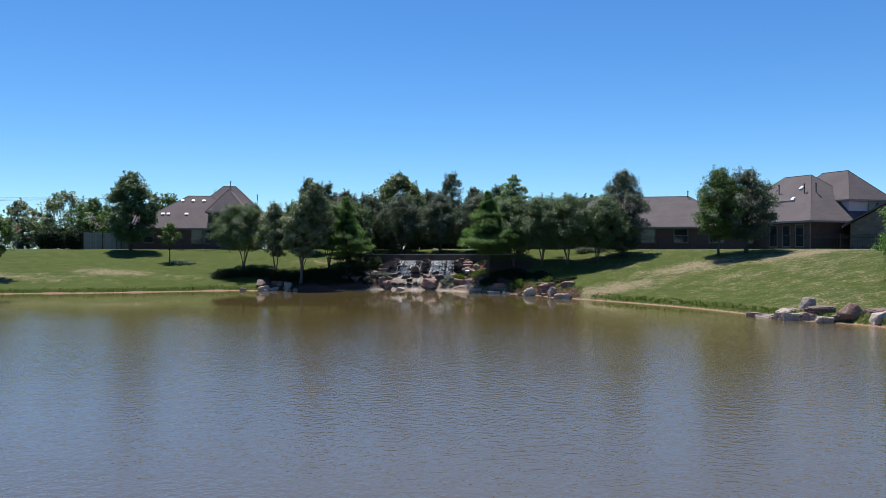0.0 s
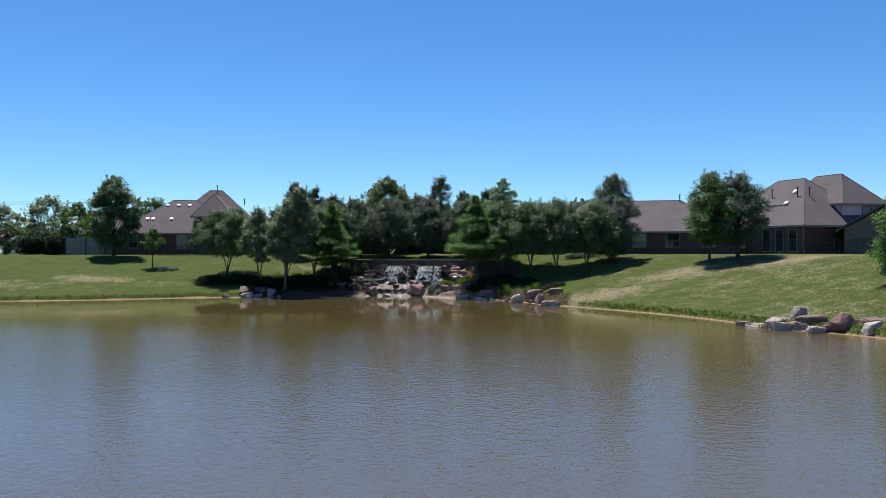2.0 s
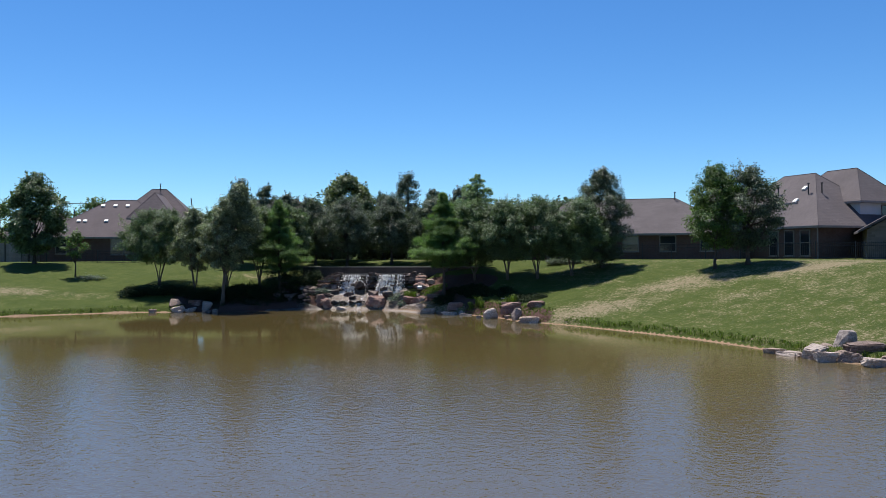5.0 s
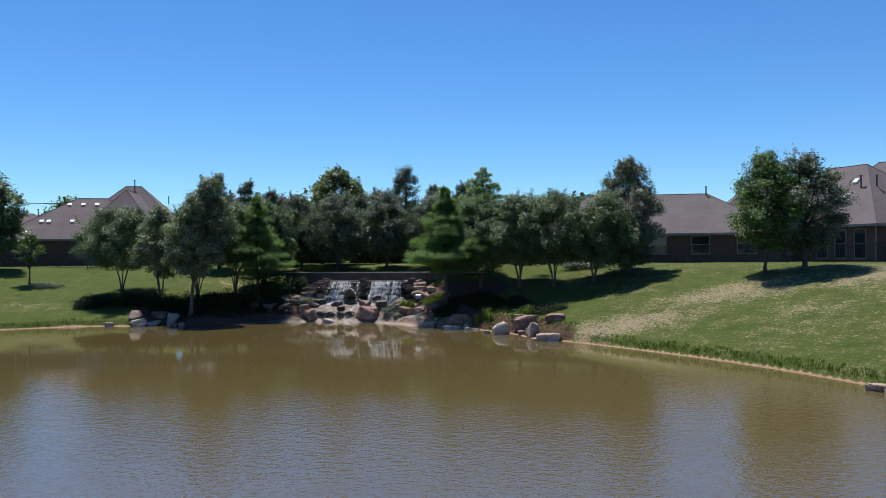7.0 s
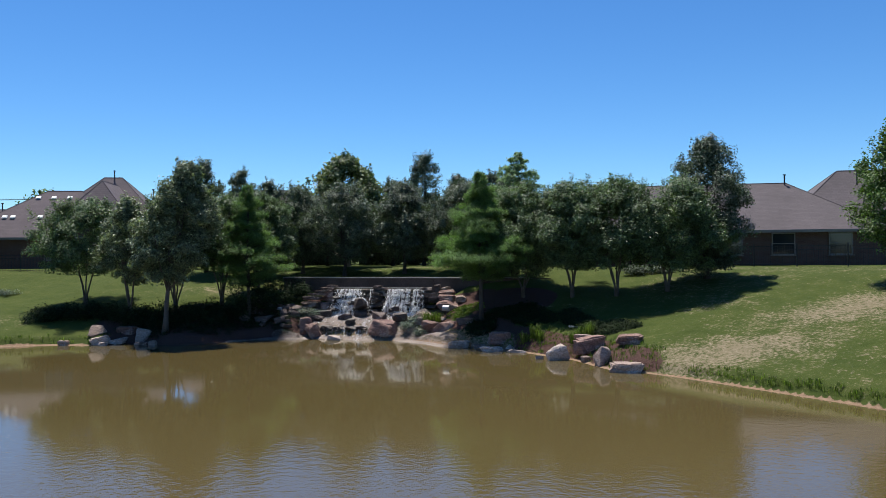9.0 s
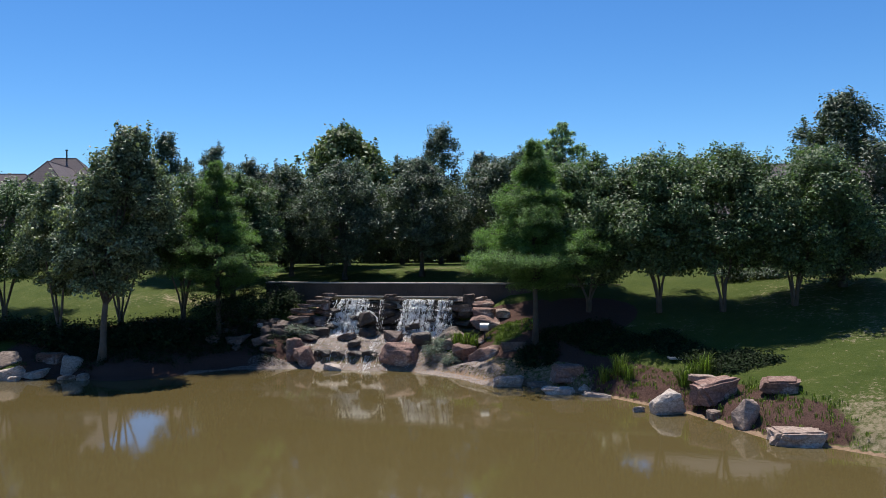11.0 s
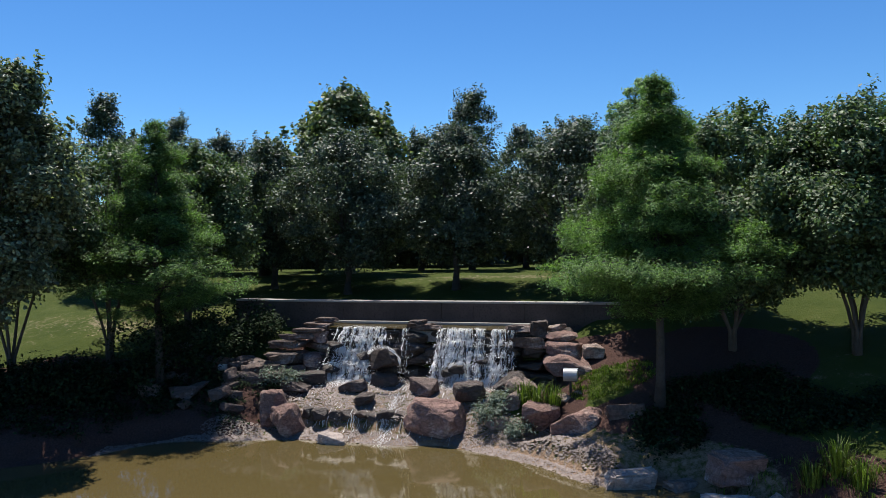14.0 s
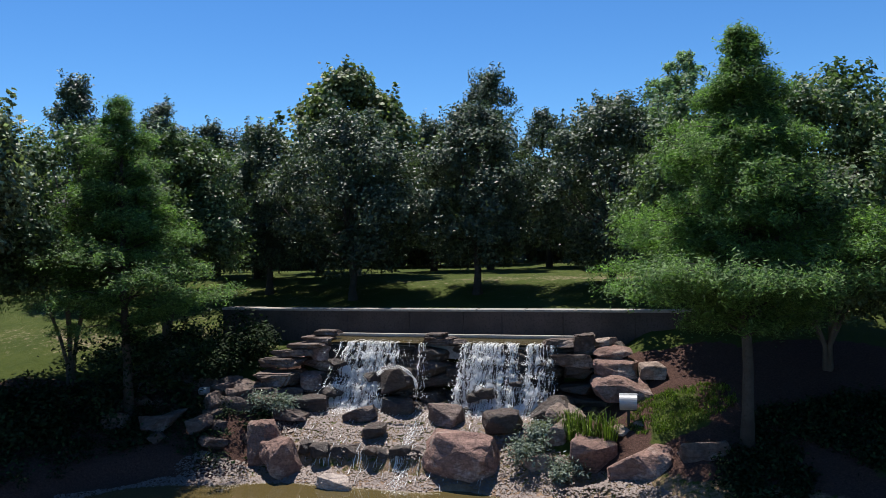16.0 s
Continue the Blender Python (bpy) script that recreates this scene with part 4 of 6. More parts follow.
while len(bank_shade_carpet) < 520:
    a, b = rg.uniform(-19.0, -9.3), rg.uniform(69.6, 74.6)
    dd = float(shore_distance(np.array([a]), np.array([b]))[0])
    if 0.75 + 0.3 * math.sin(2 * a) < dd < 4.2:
        bank_shade_carpet.append((a, b, land_at(a, b) + 0.03))
leafy_mass("groundcover", bank_shade_carpet, "hedge", (0.08, 0.05), 55, 0.11, "near-black leaf carpet standing in for deep shade on the bank", "ground cover", 142, "stuff")


# ---------------------------------------------------------------- stones
def boulder(name, size, at, material, label, seed, turn=0.0, tilt=(0, 0), cuts=11, rough=0.07, group="", parent=None, detail=3, category="rock"):
    """A quarried boulder: broken flat faces, softened edges, pitted skin. `at` is the middle of its foot."""
    rng = random.Random(seed)
    bm = bmesh.new()
    for _ in range(cuts + 5):
        d = Vector((rng.uniform(-1, 1), rng.uniform(-1, 1), rng.uniform(-1, 1)))
        d /= max(abs(c) for c in d) ** 0.75 * d.length ** 0.25
        bm.verts.new(d * rng.uniform(0.86, 1.0))
    hull = bmesh.ops.convex_hull(bm, input=bm.verts[:])
    loose = [v for v in bm.verts if not v.link_faces]
    bmesh.ops.delete(bm, geom=loose, context="VERTS")
    bmesh.ops.bevel(bm, geom=bm.edges[:], offset=0.05, segments=1, affect="EDGES")
    bmesh.ops.triangulate(bm, faces=bm.faces[:])
    for _ in range(max(1, detail - 1)):
        longest = [e for e in bm.edges if e.calc_length() > 0.24]
        bmesh.ops.subdivide_edges(bm, edges=longest, cuts=1, use_grid_fill=False)
        bmesh.ops.triangulate(bm, faces=bm.faces[:])
    off = Vector((rng.uniform(0, 50), rng.uniform(0, 50), rng.uniform(0, 50)))
    for v in bm.verts:
        k = noise.fractal(v.co * 1.5 + off, 1.0, 2.0, 4) * rough + noise.noise(v.co * 6 + off) * rough * 0.5
        v.co += v.co.normalized() * k
    lo, hi = [min(v.co[i] for v in bm.verts) for i in range(3)], [max(v.co[i] for v in bm.verts) for i in range(3)]
    for v in bm.verts:
        v.co = Vector(((v.co[i] - (lo[i] + hi[i]) / 2) / (hi[i] - lo[i]) * size[i] for i in range(3)))
        v.co.z += size[2] / 2
    ob = part(name, bm, material, parent)
    ob.matrix_basis = pose(*at, tilt[0], tilt[1], turn)
    if parent is None:
        tagged(ob, label, category, group)
    return ob


def block(name, size, at, material, label, seed, turn=0.0, tilt=(0, 0), group="", category="rock"):
    """A split ledge stone: a rough slab with knocked-off corners and uneven faces."""
    rng = random.Random(seed)
    bm = bmesh.new()
    bmesh.ops.create_cube(bm, size=2.0)
    for v in bm.verts:
        v.co.x *= rng.uniform(0.55, 1.08)
        v.co.y *= rng.uniform(0.5, 1.08)
        v.co.z *= rng.uniform(0.6, 1.1)
    bmesh.ops.bevel(bm, geom=bm.edges[:], offset=0.16, segments=2, affect="EDGES")
    bmesh.ops.triangulate(bm, faces=bm.faces[:])
    for _ in range(2):
        bmesh.ops.subdivide_edges(bm, edges=[e for e in bm.edges if e.calc_length() > 0.34], cuts=1)
        bmesh.ops.triangulate(bm, faces=bm.faces[:])
    off = Vector((rng.uniform(0, 50), rng.uniform(0, 50), rng.uniform(0, 50)))
    for v in bm.verts:
        k = noise.fractal(v.co * 1.3 + off, 1.0, 2.0, 4) * 0.17 + noise.noise(v.co * 5 + off) * 0.09
        v.co += Vector((v.co.x, v.co.y, v.co.z * 0.8)).normalized() * k
        v.co = Vector((v.co.x * size[0] / 2, v.co.y * size[1] / 2, (v.co.z + 1) * size[2] / 2))
    ob = part(name, bm, material)
    ob.matrix_basis = pose(*at, tilt[0], tilt[1], turn)
    return tagged(ob, label, category, group)


BANK = "rocks along the bank"
PALE, RED, TAN = "pale grey broken sandstone block at the water's edge", "rust-red angular sandstone boulder on the bank", "brown weathered sandstone boulder on the bank"
shore_rocks = [
    ((1.35, 0.85, 0.52), (-0.85, 68.1, -0.1), M_GREY, PALE, 8, (4, 0)), ((0.9, 0.5, 0.25), (0.1, 67.9, -0.05), M_STONE, TAN, 30, (0, 4)),
    ((1.45, 1.0, 0.85), (1.1, 67.6, -0.02), M_RUST, TAN, 20, (0, 6)), ((1.25, 0.75, 0.4), (0.75, 66.7, -0.12), M_GREY, PALE, -10, (0, 0)),
    ((0.5, 0.4, 0.34), (1.55, 66.75, -0.02), M_GREY, PALE, 50, (0, 18)), ((1.15, 0.5, 0.24), (1.85, 66.1, -0.1), M_GREY, PALE, -20, (0, 3)),
    ((0.46, 0.3, 0.26), (2.72, 63.9, -0.07), M_GREY, PALE, 12, (0, 0)), ((1.05, 0.75, 0.85), (3.5, 63.75, -0.12), M_GREY, PALE, 15, (3, -8)),
    ((1.75, 1.1, 0.85), (4.9, 63.75, 0.0), M_RUST, RED, 20, (0, -10)), ((1.05, 0.7, 0.32), (4.62, 64.1, 0.72), M_STONE, TAN, -5, (0, 4)),
    ((0.8, 0.7, 1.05), (4.97, 61.85, -0.12), M_STONE, TAN, 30, (0, 14)), ((1.3, 0.85, 0.6), (6.3, 62.9, 0.3), M_RUST, RED, -12, (0, 2)),
    ((1.6, 1.0, 0.58), (5.75, 60.35, -0.12), M_STONE, "broad flat sandstone slab lying in the shallows", -12, (0, 2)), ((0.6, 0.4, 0.3), (4.55, 62.9, 0.0), M_STONE, TAN, 40, (0, 0)),
    ((0.9, 0.55, 0.42), (-20.85, 69.25, -0.08), M_STONE, TAN, 10, (0, 6)), ((1.3, 0.9, 0.85), (-19.6, 70.1, 0.15), M_STONE, TAN, 60, (0, 0)),
    ((1.55, 0.85, 0.6), (-19.0, 69.5, -0.06), M_GREY, PALE, 25, (0, -14)), ((1.2, 0.8, 0.45), (-18.25, 69.75, -0.08), M_GREY, PALE, 5, (0, -10)),
    ((1.5, 0.9, 0.6), (-18.2, 70.75, 0.35), M_RUST, RED, 0, (0, 0)), ((0.95, 0.8, 0.95), (-17.3, 70.35, -0.1), M_GREY, PALE, 35, (0, 12)),
    ((0.6, 0.5, 0.35), (-18.75, 69.15, -0.1), M_GREY, PALE, 12, (0, 0)), ((0.7, 0.5, 0.35), (-17.0, 69.5, -0.12), M_STONE, TAN, 70, (0, 0)),
    ((0.8, 0.6, 0.4), (-16.3, 69.35, -0.1), M_STONE, TAN, 100, (0, 0)),
]
for k, (sz, at, mt, lb, tn, tl) in enumerate(shore_rocks):
    if float(shore_distance(np.array([at[0]]), np.array([at[1]]))[0]) > 0.45 and at[2] < 0.7:
        at = (at[0], at[1], land_at(at[0], at[1]) - 0.22 * sz[2])
    sz = tuple((0.78 if at[0] < -10 else 0.86) * c for c in sz)
    (block if sz[2] < 0.62 * sz[0] else boulder)("boulder", sz, at, mt, lb, 300 + k, tn, tl, group=BANK)


# the heap of rocks where the bank turns
DARK = "dark weathered sandstone slab in the rock heap"
heap = (((1.0, 0.7, 0.26), (14.85, 46.0, -0.08), M_STONE, TAN, 40, (0, 2)), ((1.3, 0.8, 0.24), (15.2, 45.1, -0.08), M_GREY, PALE, 120, (3, 0)),
        ((1.1, 0.8, 0.55), (15.85, 44.3, -0.05), M_GREY, PALE, 30, (0, -8)), ((0.9, 0.65, 0.52), (15.8, 43.3, -0.1), M_GREY, PALE, 10, (0, 4)),
        ((1.05, 0.75, 0.45), (16.65, 43.2, -0.05), M_STONE, TAN, -15, (4, 6)), ((1.05, 0.65, 0.4), (16.95, 42.0, -0.1), M_GREY, PALE, 20, (0, 8)),
        ((0.85, 0.75, 0.82), (17.0, 44.35, 0.28), M_GREY, "pale upright sandstone boulder on the heap", 30, (0, 6)), ((1.5, 0.95, 0.6), (17.35, 43.35, 0.12), M_DAMP_SHADE, DARK, -8, (0, -7)),
        ((0.55, 0.45, 0.42), (16.45, 44.7, 0.1), M_STONE, TAN, 75, (0, 0)), ((1.1, 0.95, 1.1), (18.1, 41.9, -0.12), M_RUST, RED, 15, (0, 5)),
        ((1.2, 0.75, 0.75), (19.0, 40.75, -0.12), M_GREY, PALE, 35, (0, -6)), ((1.7, 0.95, 0.6), (19.5, 41.9, 0.12), M_DAMP_SHADE, DARK, 12, (0, 0)),
        ((0.5, 0.4, 0.3), (17.5, 42.2, 0.05), M_STONE, TAN, 60, (0, 0)), ((0.9, 0.7, 0.5), (20.1, 39.6, -0.08), M_STONE, TAN, 80, (0, 5)), ((0.35, 0.3, 0.2), (15.6, 43.9, -0.04), M_STONE, TAN, 15, (0, 0)))
for k, (sz, at, mt, lb, tn, tl) in enumerate(heap):
    (block if sz[2] < 0.62 * sz[0] else boulder)("boulder", sz, at, mt, lb, 4400 + k, tn, tl, group=BANK)


# ---------------------------------------------------------------- the falls, in their own frame: u along the wall, v back from the lip
def in_falls(u, v, z):
    return FALLS @ Vector((u, v, z))


wall = empty("retaining_wall", FALLS, "long low dark stone retaining wall with a pale coping", "wall", kind="structure")
rwl = random.Random(21)
u = -7.2
while u < 7.6:
    w = rwl.uniform(1.0, 1.9)
    vv = 1.95 + 0.055 * max(0, abs(u + w / 2) - 4.5) ** 1.6
    part("panel", box(w - 0.006, 0.34, 0.96, (u + w / 2, vv + rwl.uniform(-0.006, 0.006), 2.1), 0.012), M_WALLSTONE, wall)
    u += w
for k in range(12):
    u = -7.2 + 1.24 * k
    vv = 1.95 + 0.055 * max(0, abs(u + 0.6) - 4.5) ** 1.6
    part("coping", box(1.232, 0.42, 0.055, (u + 0.62, vv, 3.06), 0.012), M_COPING, wall, "light concrete coping slab")
# ground held behind stays below the coping; a mortared core keeps the joints dark
part("core", box(14.6, 0.5, 0.93, (0.15, 2.2, 2.1)), M_WALLSTONE, wall)

basin = empty("upper_basin", FALLS, "narrow concrete basin feeding the waterfall", "basin", kind="structure")
part("curb", box(6.6, 0.16, 0.07, (-0.2, 1.05, 2.5), 0.015), M_COPING, basin, "pale concrete curb")
part("floor", box(7.4, 1.7, 0.3, (-0.1, 0.95, 2.12)), M_CONCRETE, basin)
basin_water = meshed("basin_water", [(-3.3, -0.08, 2.49), (3.2, -0.08, 2.49), (3.2, 1.02, 2.49), (-3.3, 1.02, 2.49)], [(0, 1, 2, 3)], M_WATER)
basin_water.matrix_world = FALLS
tagged(basin_water, "shallow brown water in the upper basin", "water", kind="structure")

STACK = "dark ledge stones of the waterfall"
WETL = "dark wet sandstone ledge block in the waterfall"
rk = random.Random(33)
kk = 500
# ragged ledges: courses of long flat blocks, stepping forward downwards, two gaps under the falls' lip
for row, (zb, hh, vf) in enumerate(((0.75, 0.42, -0.62), (1.12, 0.36, -0.42), (1.44, 0.36, -0.28), (1.76, 0.36, -0.16), (2.08, 0.36, -0.06))):
    u = -4.6 + 0.2 * row + rk.uniform(-0.2, 0.2)
    while u < 3.6 - 0.05 * row:
        w = rk.uniform(0.5, 1.15)
        dv = rk.uniform(-0.16, 0.18)
        c = in_falls(u + w / 2, vf + 0.38 + dv, zb - 0.04 + rk.uniform(-0.04, 0.04))
        boulder("ledge_stone", (w * 1.12, 1.0, hh * rk.uniform(1.0, 1.25)), c, M_WET if -3.6 < u < 3.2 else M_RUST, WETL, kk, -14 + rk.uniform(-14, 14), (rk.uniform(-5, 5), rk.uniform(-5, 5)), 15, 0.1, STACK, detail=2)
        kk += 1
        u += w * 0.93
DRY = "flat brown capstone stacked beside the waterfall"
for u, v, z, s, mt, tn in ((-3.35, 0.25, 2.42, (1.0, 0.7, 0.16), M_STONE, 0), (-3.55, 0.05, 2.3, (1.1, 0.8, 0.16), M_RUST, -8), (-3.3, 0.45, 2.58, (0.75, 0.5, 0.15), M_RUST, 15), (-3.85, -0.1, 2.12, (1.2, 0.8, 0.2), M_STONE, 4),
                           (-4.1, -0.25, 1.86, (1.2, 0.8, 0.26), M_STONE, -4), (-4.15, -0.5, 1.5, (1.0, 0.9, 0.34), M_STONE, 9), (-4.4, -0.7, 1.15, (1.1, 0.9, 0.36), M_STONE, 0), (-4.7, -0.9, 0.85, (1.0, 0.8, 0.34), M_STONE, 14),
                           (-0.25, 0.05, 2.45, (0.85, 0.5, 0.2), M_STONE, 3), (-0.3, 0.1, 2.62, (0.6, 0.42, 0.1), M_RUST, -6), (0.25, 0.12, 2.45, (0.35, 0.3, 0.13), M_RUST, 20),
                           (2.65, 0.1, 2.42, (0.95, 0.6, 0.2), M_STONE, -4), (3.15, 0.0, 2.3, (0.5, 0.6, 0.5), M_RUST, 10), (3.55, 0.3, 2.42, (0.55, 0.5, 0.2), M_STONE, -20), (3.75, 0.0, 2.18, (0.95, 0.75, 0.26), M_RUST, 8),
                           (3.85, -0.25, 1.8, (1.05, 0.9, 0.4), M_RUST, -6), (4.6, -0.2, 1.82, (0.7, 0.6, 0.34), M_STONE, 14), (4.1, -0.5, 1.38, (1.8, 1.0, 0.5), M_RUST, 3), (2.9, -0.15, 2.02, (1.0, 0.7, 0.34), M_WET, 6)):
    if u > 3.4:
        boulder("capstone", (s[0] * 0.9, s[1], s[2] * 1.2), in_falls(u, v, z), mt, "rounded rust-brown stone beside the waterfall", kk, -14 + tn, (rk.uniform(-4, 4), rk.uniform(-4, 4)), 18, 0.06, "capstones round the waterfall")
    else:
        # the stack's partial shade is put into this darker stone colour
        block("capstone", s, in_falls(u, v, z), M_DAMP_SHADE, DRY, kk, -14 + tn, (rk.uniform(-3, 3), rk.uniform(-3, 3)), "capstones round the waterfall")
    kk += 1
# boulders in and below the falling water
BED = "boulders in the stream bed"
for u, v, z, s, mt, lb, tn in (
        (-0.95, -0.75, 1.42, (1.0, 0.75, 0.74), M_WET, "round black wet boulder under the falls", 0), (-0.92, -0.95, 0.95, (0.9, 0.65, 0.52), M_WET, "round black wet boulder under the falls", 20),
        (-1.65, -1.25, 0.88, (1.0, 0.75, 0.56), M_DAMP_SHADE, "wet rust-topped boulder in the stream", 10), (-1.08, -1.9, 0.66, (0.66, 0.5, 0.42), M_WET, "small dark wet boulder in the stream", 0),
        (0.28, -1.3, 0.86, (0.95, 0.65, 0.58), M_DAMP_SHADE, "wet rust-topped boulder in the stream", -12), (1.62, -1.5, 0.78, (1.0, 0.8, 0.68), M_WET, "dark wet boulder streaked by the falls", 25),
        (2.55, -0.75, 1.0, (1.1, 0.7, 0.6), M_WET, "small dark wet boulder in the stream", 0), (-3.3, -1.5, 0.78, (1.0, 0.7, 0.44), M_DAMP_SHADE, "wet rust-topped boulder in the stream", 10),
        (-3.0, -1.05, 0.95, (1.05, 0.7, 0.5), M_WET, "small dark wet boulder in the stream", 0),
        (-3.4, -2.4, 0.1, (0.85, 0.8, 1.05), M_RUST, "tall rust-brown boulder beside the pebbles", 15), (-2.85, -2.75, -0.02, (0.7, 0.9, 0.85), M_RUST, "slanting rust-brown boulder beside the pebbles", -30),
        (-1.45, -3.15, -0.12, (0.82, 0.45, 0.36), M_GREY, "small flat grey slab at the pond's edge", 0), (0.92, -2.3, 0.06, (1.75, 1.0, 1.0), M_RUST, "large rust-red boulder beside the cascade", -6),
        (2.75, -1.65, 0.62, (0.66, 0.62, 0.72), M_STONE, "brown weathered boulder by the border grass", 8), (2.8, -0.95, 0.95, (1.1, 0.75, 0.52), M_STONE, "brown weathered boulder by the border grass", 0),
        (2.5, -2.15, 0.28, (0.8, 0.6, 0.42), M_STONE, "brown weathered boulder by the border grass", 20), (3.6, -2.25, 0.28, (0.98, 0.78, 0.78), M_RUST, "rust-brown boulder by the mulch bed", 5),
        # the second boulder here stands in shade, painted by its darker stone
        (4.5, -2.85, 0.4, (1.25, 0.9, 0.66), M_RUST, "flat-topped brown boulder by the mulch bed", -14), (5.6, -2.8, 0.75, (0.95, 0.7, 0.5), M_DAMP_SHADE, "rust-brown boulder by the mulch bed", 10),
        (4.05, -1.75, 0.98, (0.5, 0.4, 0.25), M_STONE, "small flat stone under the floodlight", 5), (4.5, -1.65, 1.12, (0.5, 0.35, 0.16), M_STONE, "small flat stone under the floodlight", -15)):
    small = 0.86 if v > -2.2 else 1.0
    boulder("boulder", tuple(small * c for c in s), in_falls(u, v, z), mt, lb, kk, -14 + tn, (rk.uniform(-4, 4), rk.uniform(-4, 4)), 16, 0.09, BED, detail=3)
    kk += 1
for _ in range(6):
    u = rk.choice((rk.uniform(-2.7, -1.2), rk.uniform(0.5, 2.5)))
    z = rk.choice((1.0, 1.3, 1.62, 1.95))
    w = rk.uniform(0.34, 0.6)
    boulder("ledge_stone", (w * 0.85, 0.5, w * rk.uniform(0.4, 0.6)), in_falls(u, -0.18 - 0.42 * (2.3 - z) - 0.1 * rk.random(), z), M_WET, WETL, kk, rk.uniform(0, 180), (rk.uniform(-8, 8), rk.uniform(-8, 8)), 14, 0.1, STACK, detail=2)
    kk += 1
for k in range(16):
    u, v = rk.uniform(-5.4, -3.7), rk.uniform(-2.4, -0.4)
    p = in_falls(u, v, 0)
    w = rk.uniform(0.4, 0.8)
    # damp, and darkened in colour for the trees' shade
    boulder("boulder", (w, w * 0.8, w * 0.6), (p.x, p.y, land_at(p.x, p.y) - 0.1), M_DAMP_SHADE, "damp brown stone darkened for the shade of the bank", kk, rk.uniform(0, 180), (rk.uniform(-9, 9), rk.uniform(-9, 9)), 12, 0.09, BED, detail=2)
    kk += 1
for _ in range(26):
    u, v = rk.uniform(-8.5, -4.4), rk.uniform(-2.9, -0.2)
    p = in_falls(u, v, 0)
    w = rk.uniform(0.3, 0.75)
    # shade of the bank again carried by the darker stone colour
    boulder("boulder", (w, w * 0.8, w * 0.55), (p.x, p.y, land_at(p.x, p.y) - 0.06), M_DAMP_SHADE, "small brown stone darkened for the shade of the bank", kk, rk.uniform(0, 180), (0, 0), 9, 0.07, BED, detail=2)
    kk += 1


# the small drop across the stream bed
for k in range(8):
    w = rk.uniform(0.34, 0.5)
    boulder("ledge_stone", (w, 0.4, rk.uniform(0.24, 0.32)), in_falls(-2.5 + 0.36 * k, -2.32 + rk.uniform(-0.08, 0.08), 0.36), M_WET, "low wet stone of the small drop in the stream", kk, -14 + rk.uniform(-12, 12), (0, 0), 14, 0.08, STACK, detail=2)
    kk += 1


def pebble_bed():
    """Many thousand rounded stones on the sloping bed and along the shore."""
    rng = np.random.RandomState(7)
    base = np.array([(1, 0, 0), (0.3, 0.9, 0.1), (-0.8, 0.5, 0), (-0.8, -0.55, 0.05), (0.3, -0.9, 0), (0.1, 0, 0.75), (-0.35, 0.25, 0.6)])
    sides = np.array([(0, 1, 5), (1, 2, 6), (2, 3, 6), (3, 4, 5), (4, 0, 5), (1, 6, 5), (3, 5, 6)])
    u, v = rng.uniform(-6.5, 7.5, 100000), rng.uniform(-7.5, -0.4, 100000)
    c, sn = math.cos(radians(-14)), math.sin(radians(-14))
    x, y = -5.3 + u * c - v * sn, 74.2 + u * sn + v * c
    d = shore_distance(x, y)
    z = land(x, y, d)
    keep = (d > -0.15) & (d < 4.2) & (np.abs(u + 0.2) < 2.0 - 0.85 * v) & ~((u < -3.8) & (d > 0.8)) & ~((u > 2.2) & (d > 1.3))
    x, y, z = x[keep], y[keep], z[keep]
    n = len(x)
    size = rng.uniform(0.018, 0.038, n) * np.where(rng.rand(n) < 0.07, 1.8, 1.0)
    a = rng.uniform(0, 6.28, n)
    p = base[None] * np.stack([size, size * rng.uniform(0.6, 1, n), size * 0.8], -1)[:, None, :]
    verts = np.stack([x[:, None] + p[..., 0] * np.cos(a)[:, None] - p[..., 1] * np.sin(a)[:, None],
                      y[:, None] + p[..., 0] * np.sin(a)[:, None] + p[..., 1] * np.cos(a)[:, None], z[:, None] + p[..., 2] + 0.005], -1).reshape(-1, 3)
    faces = (sides[None] + 7 * np.arange(n)[:, None, None]).reshape(-1, 3)
    tagged(meshed("pebbles", verts, faces, M_PEBBLE), "bed of small wet brown pebbles below the falls", "pebbles", kind="stuff")


pebble_bed()


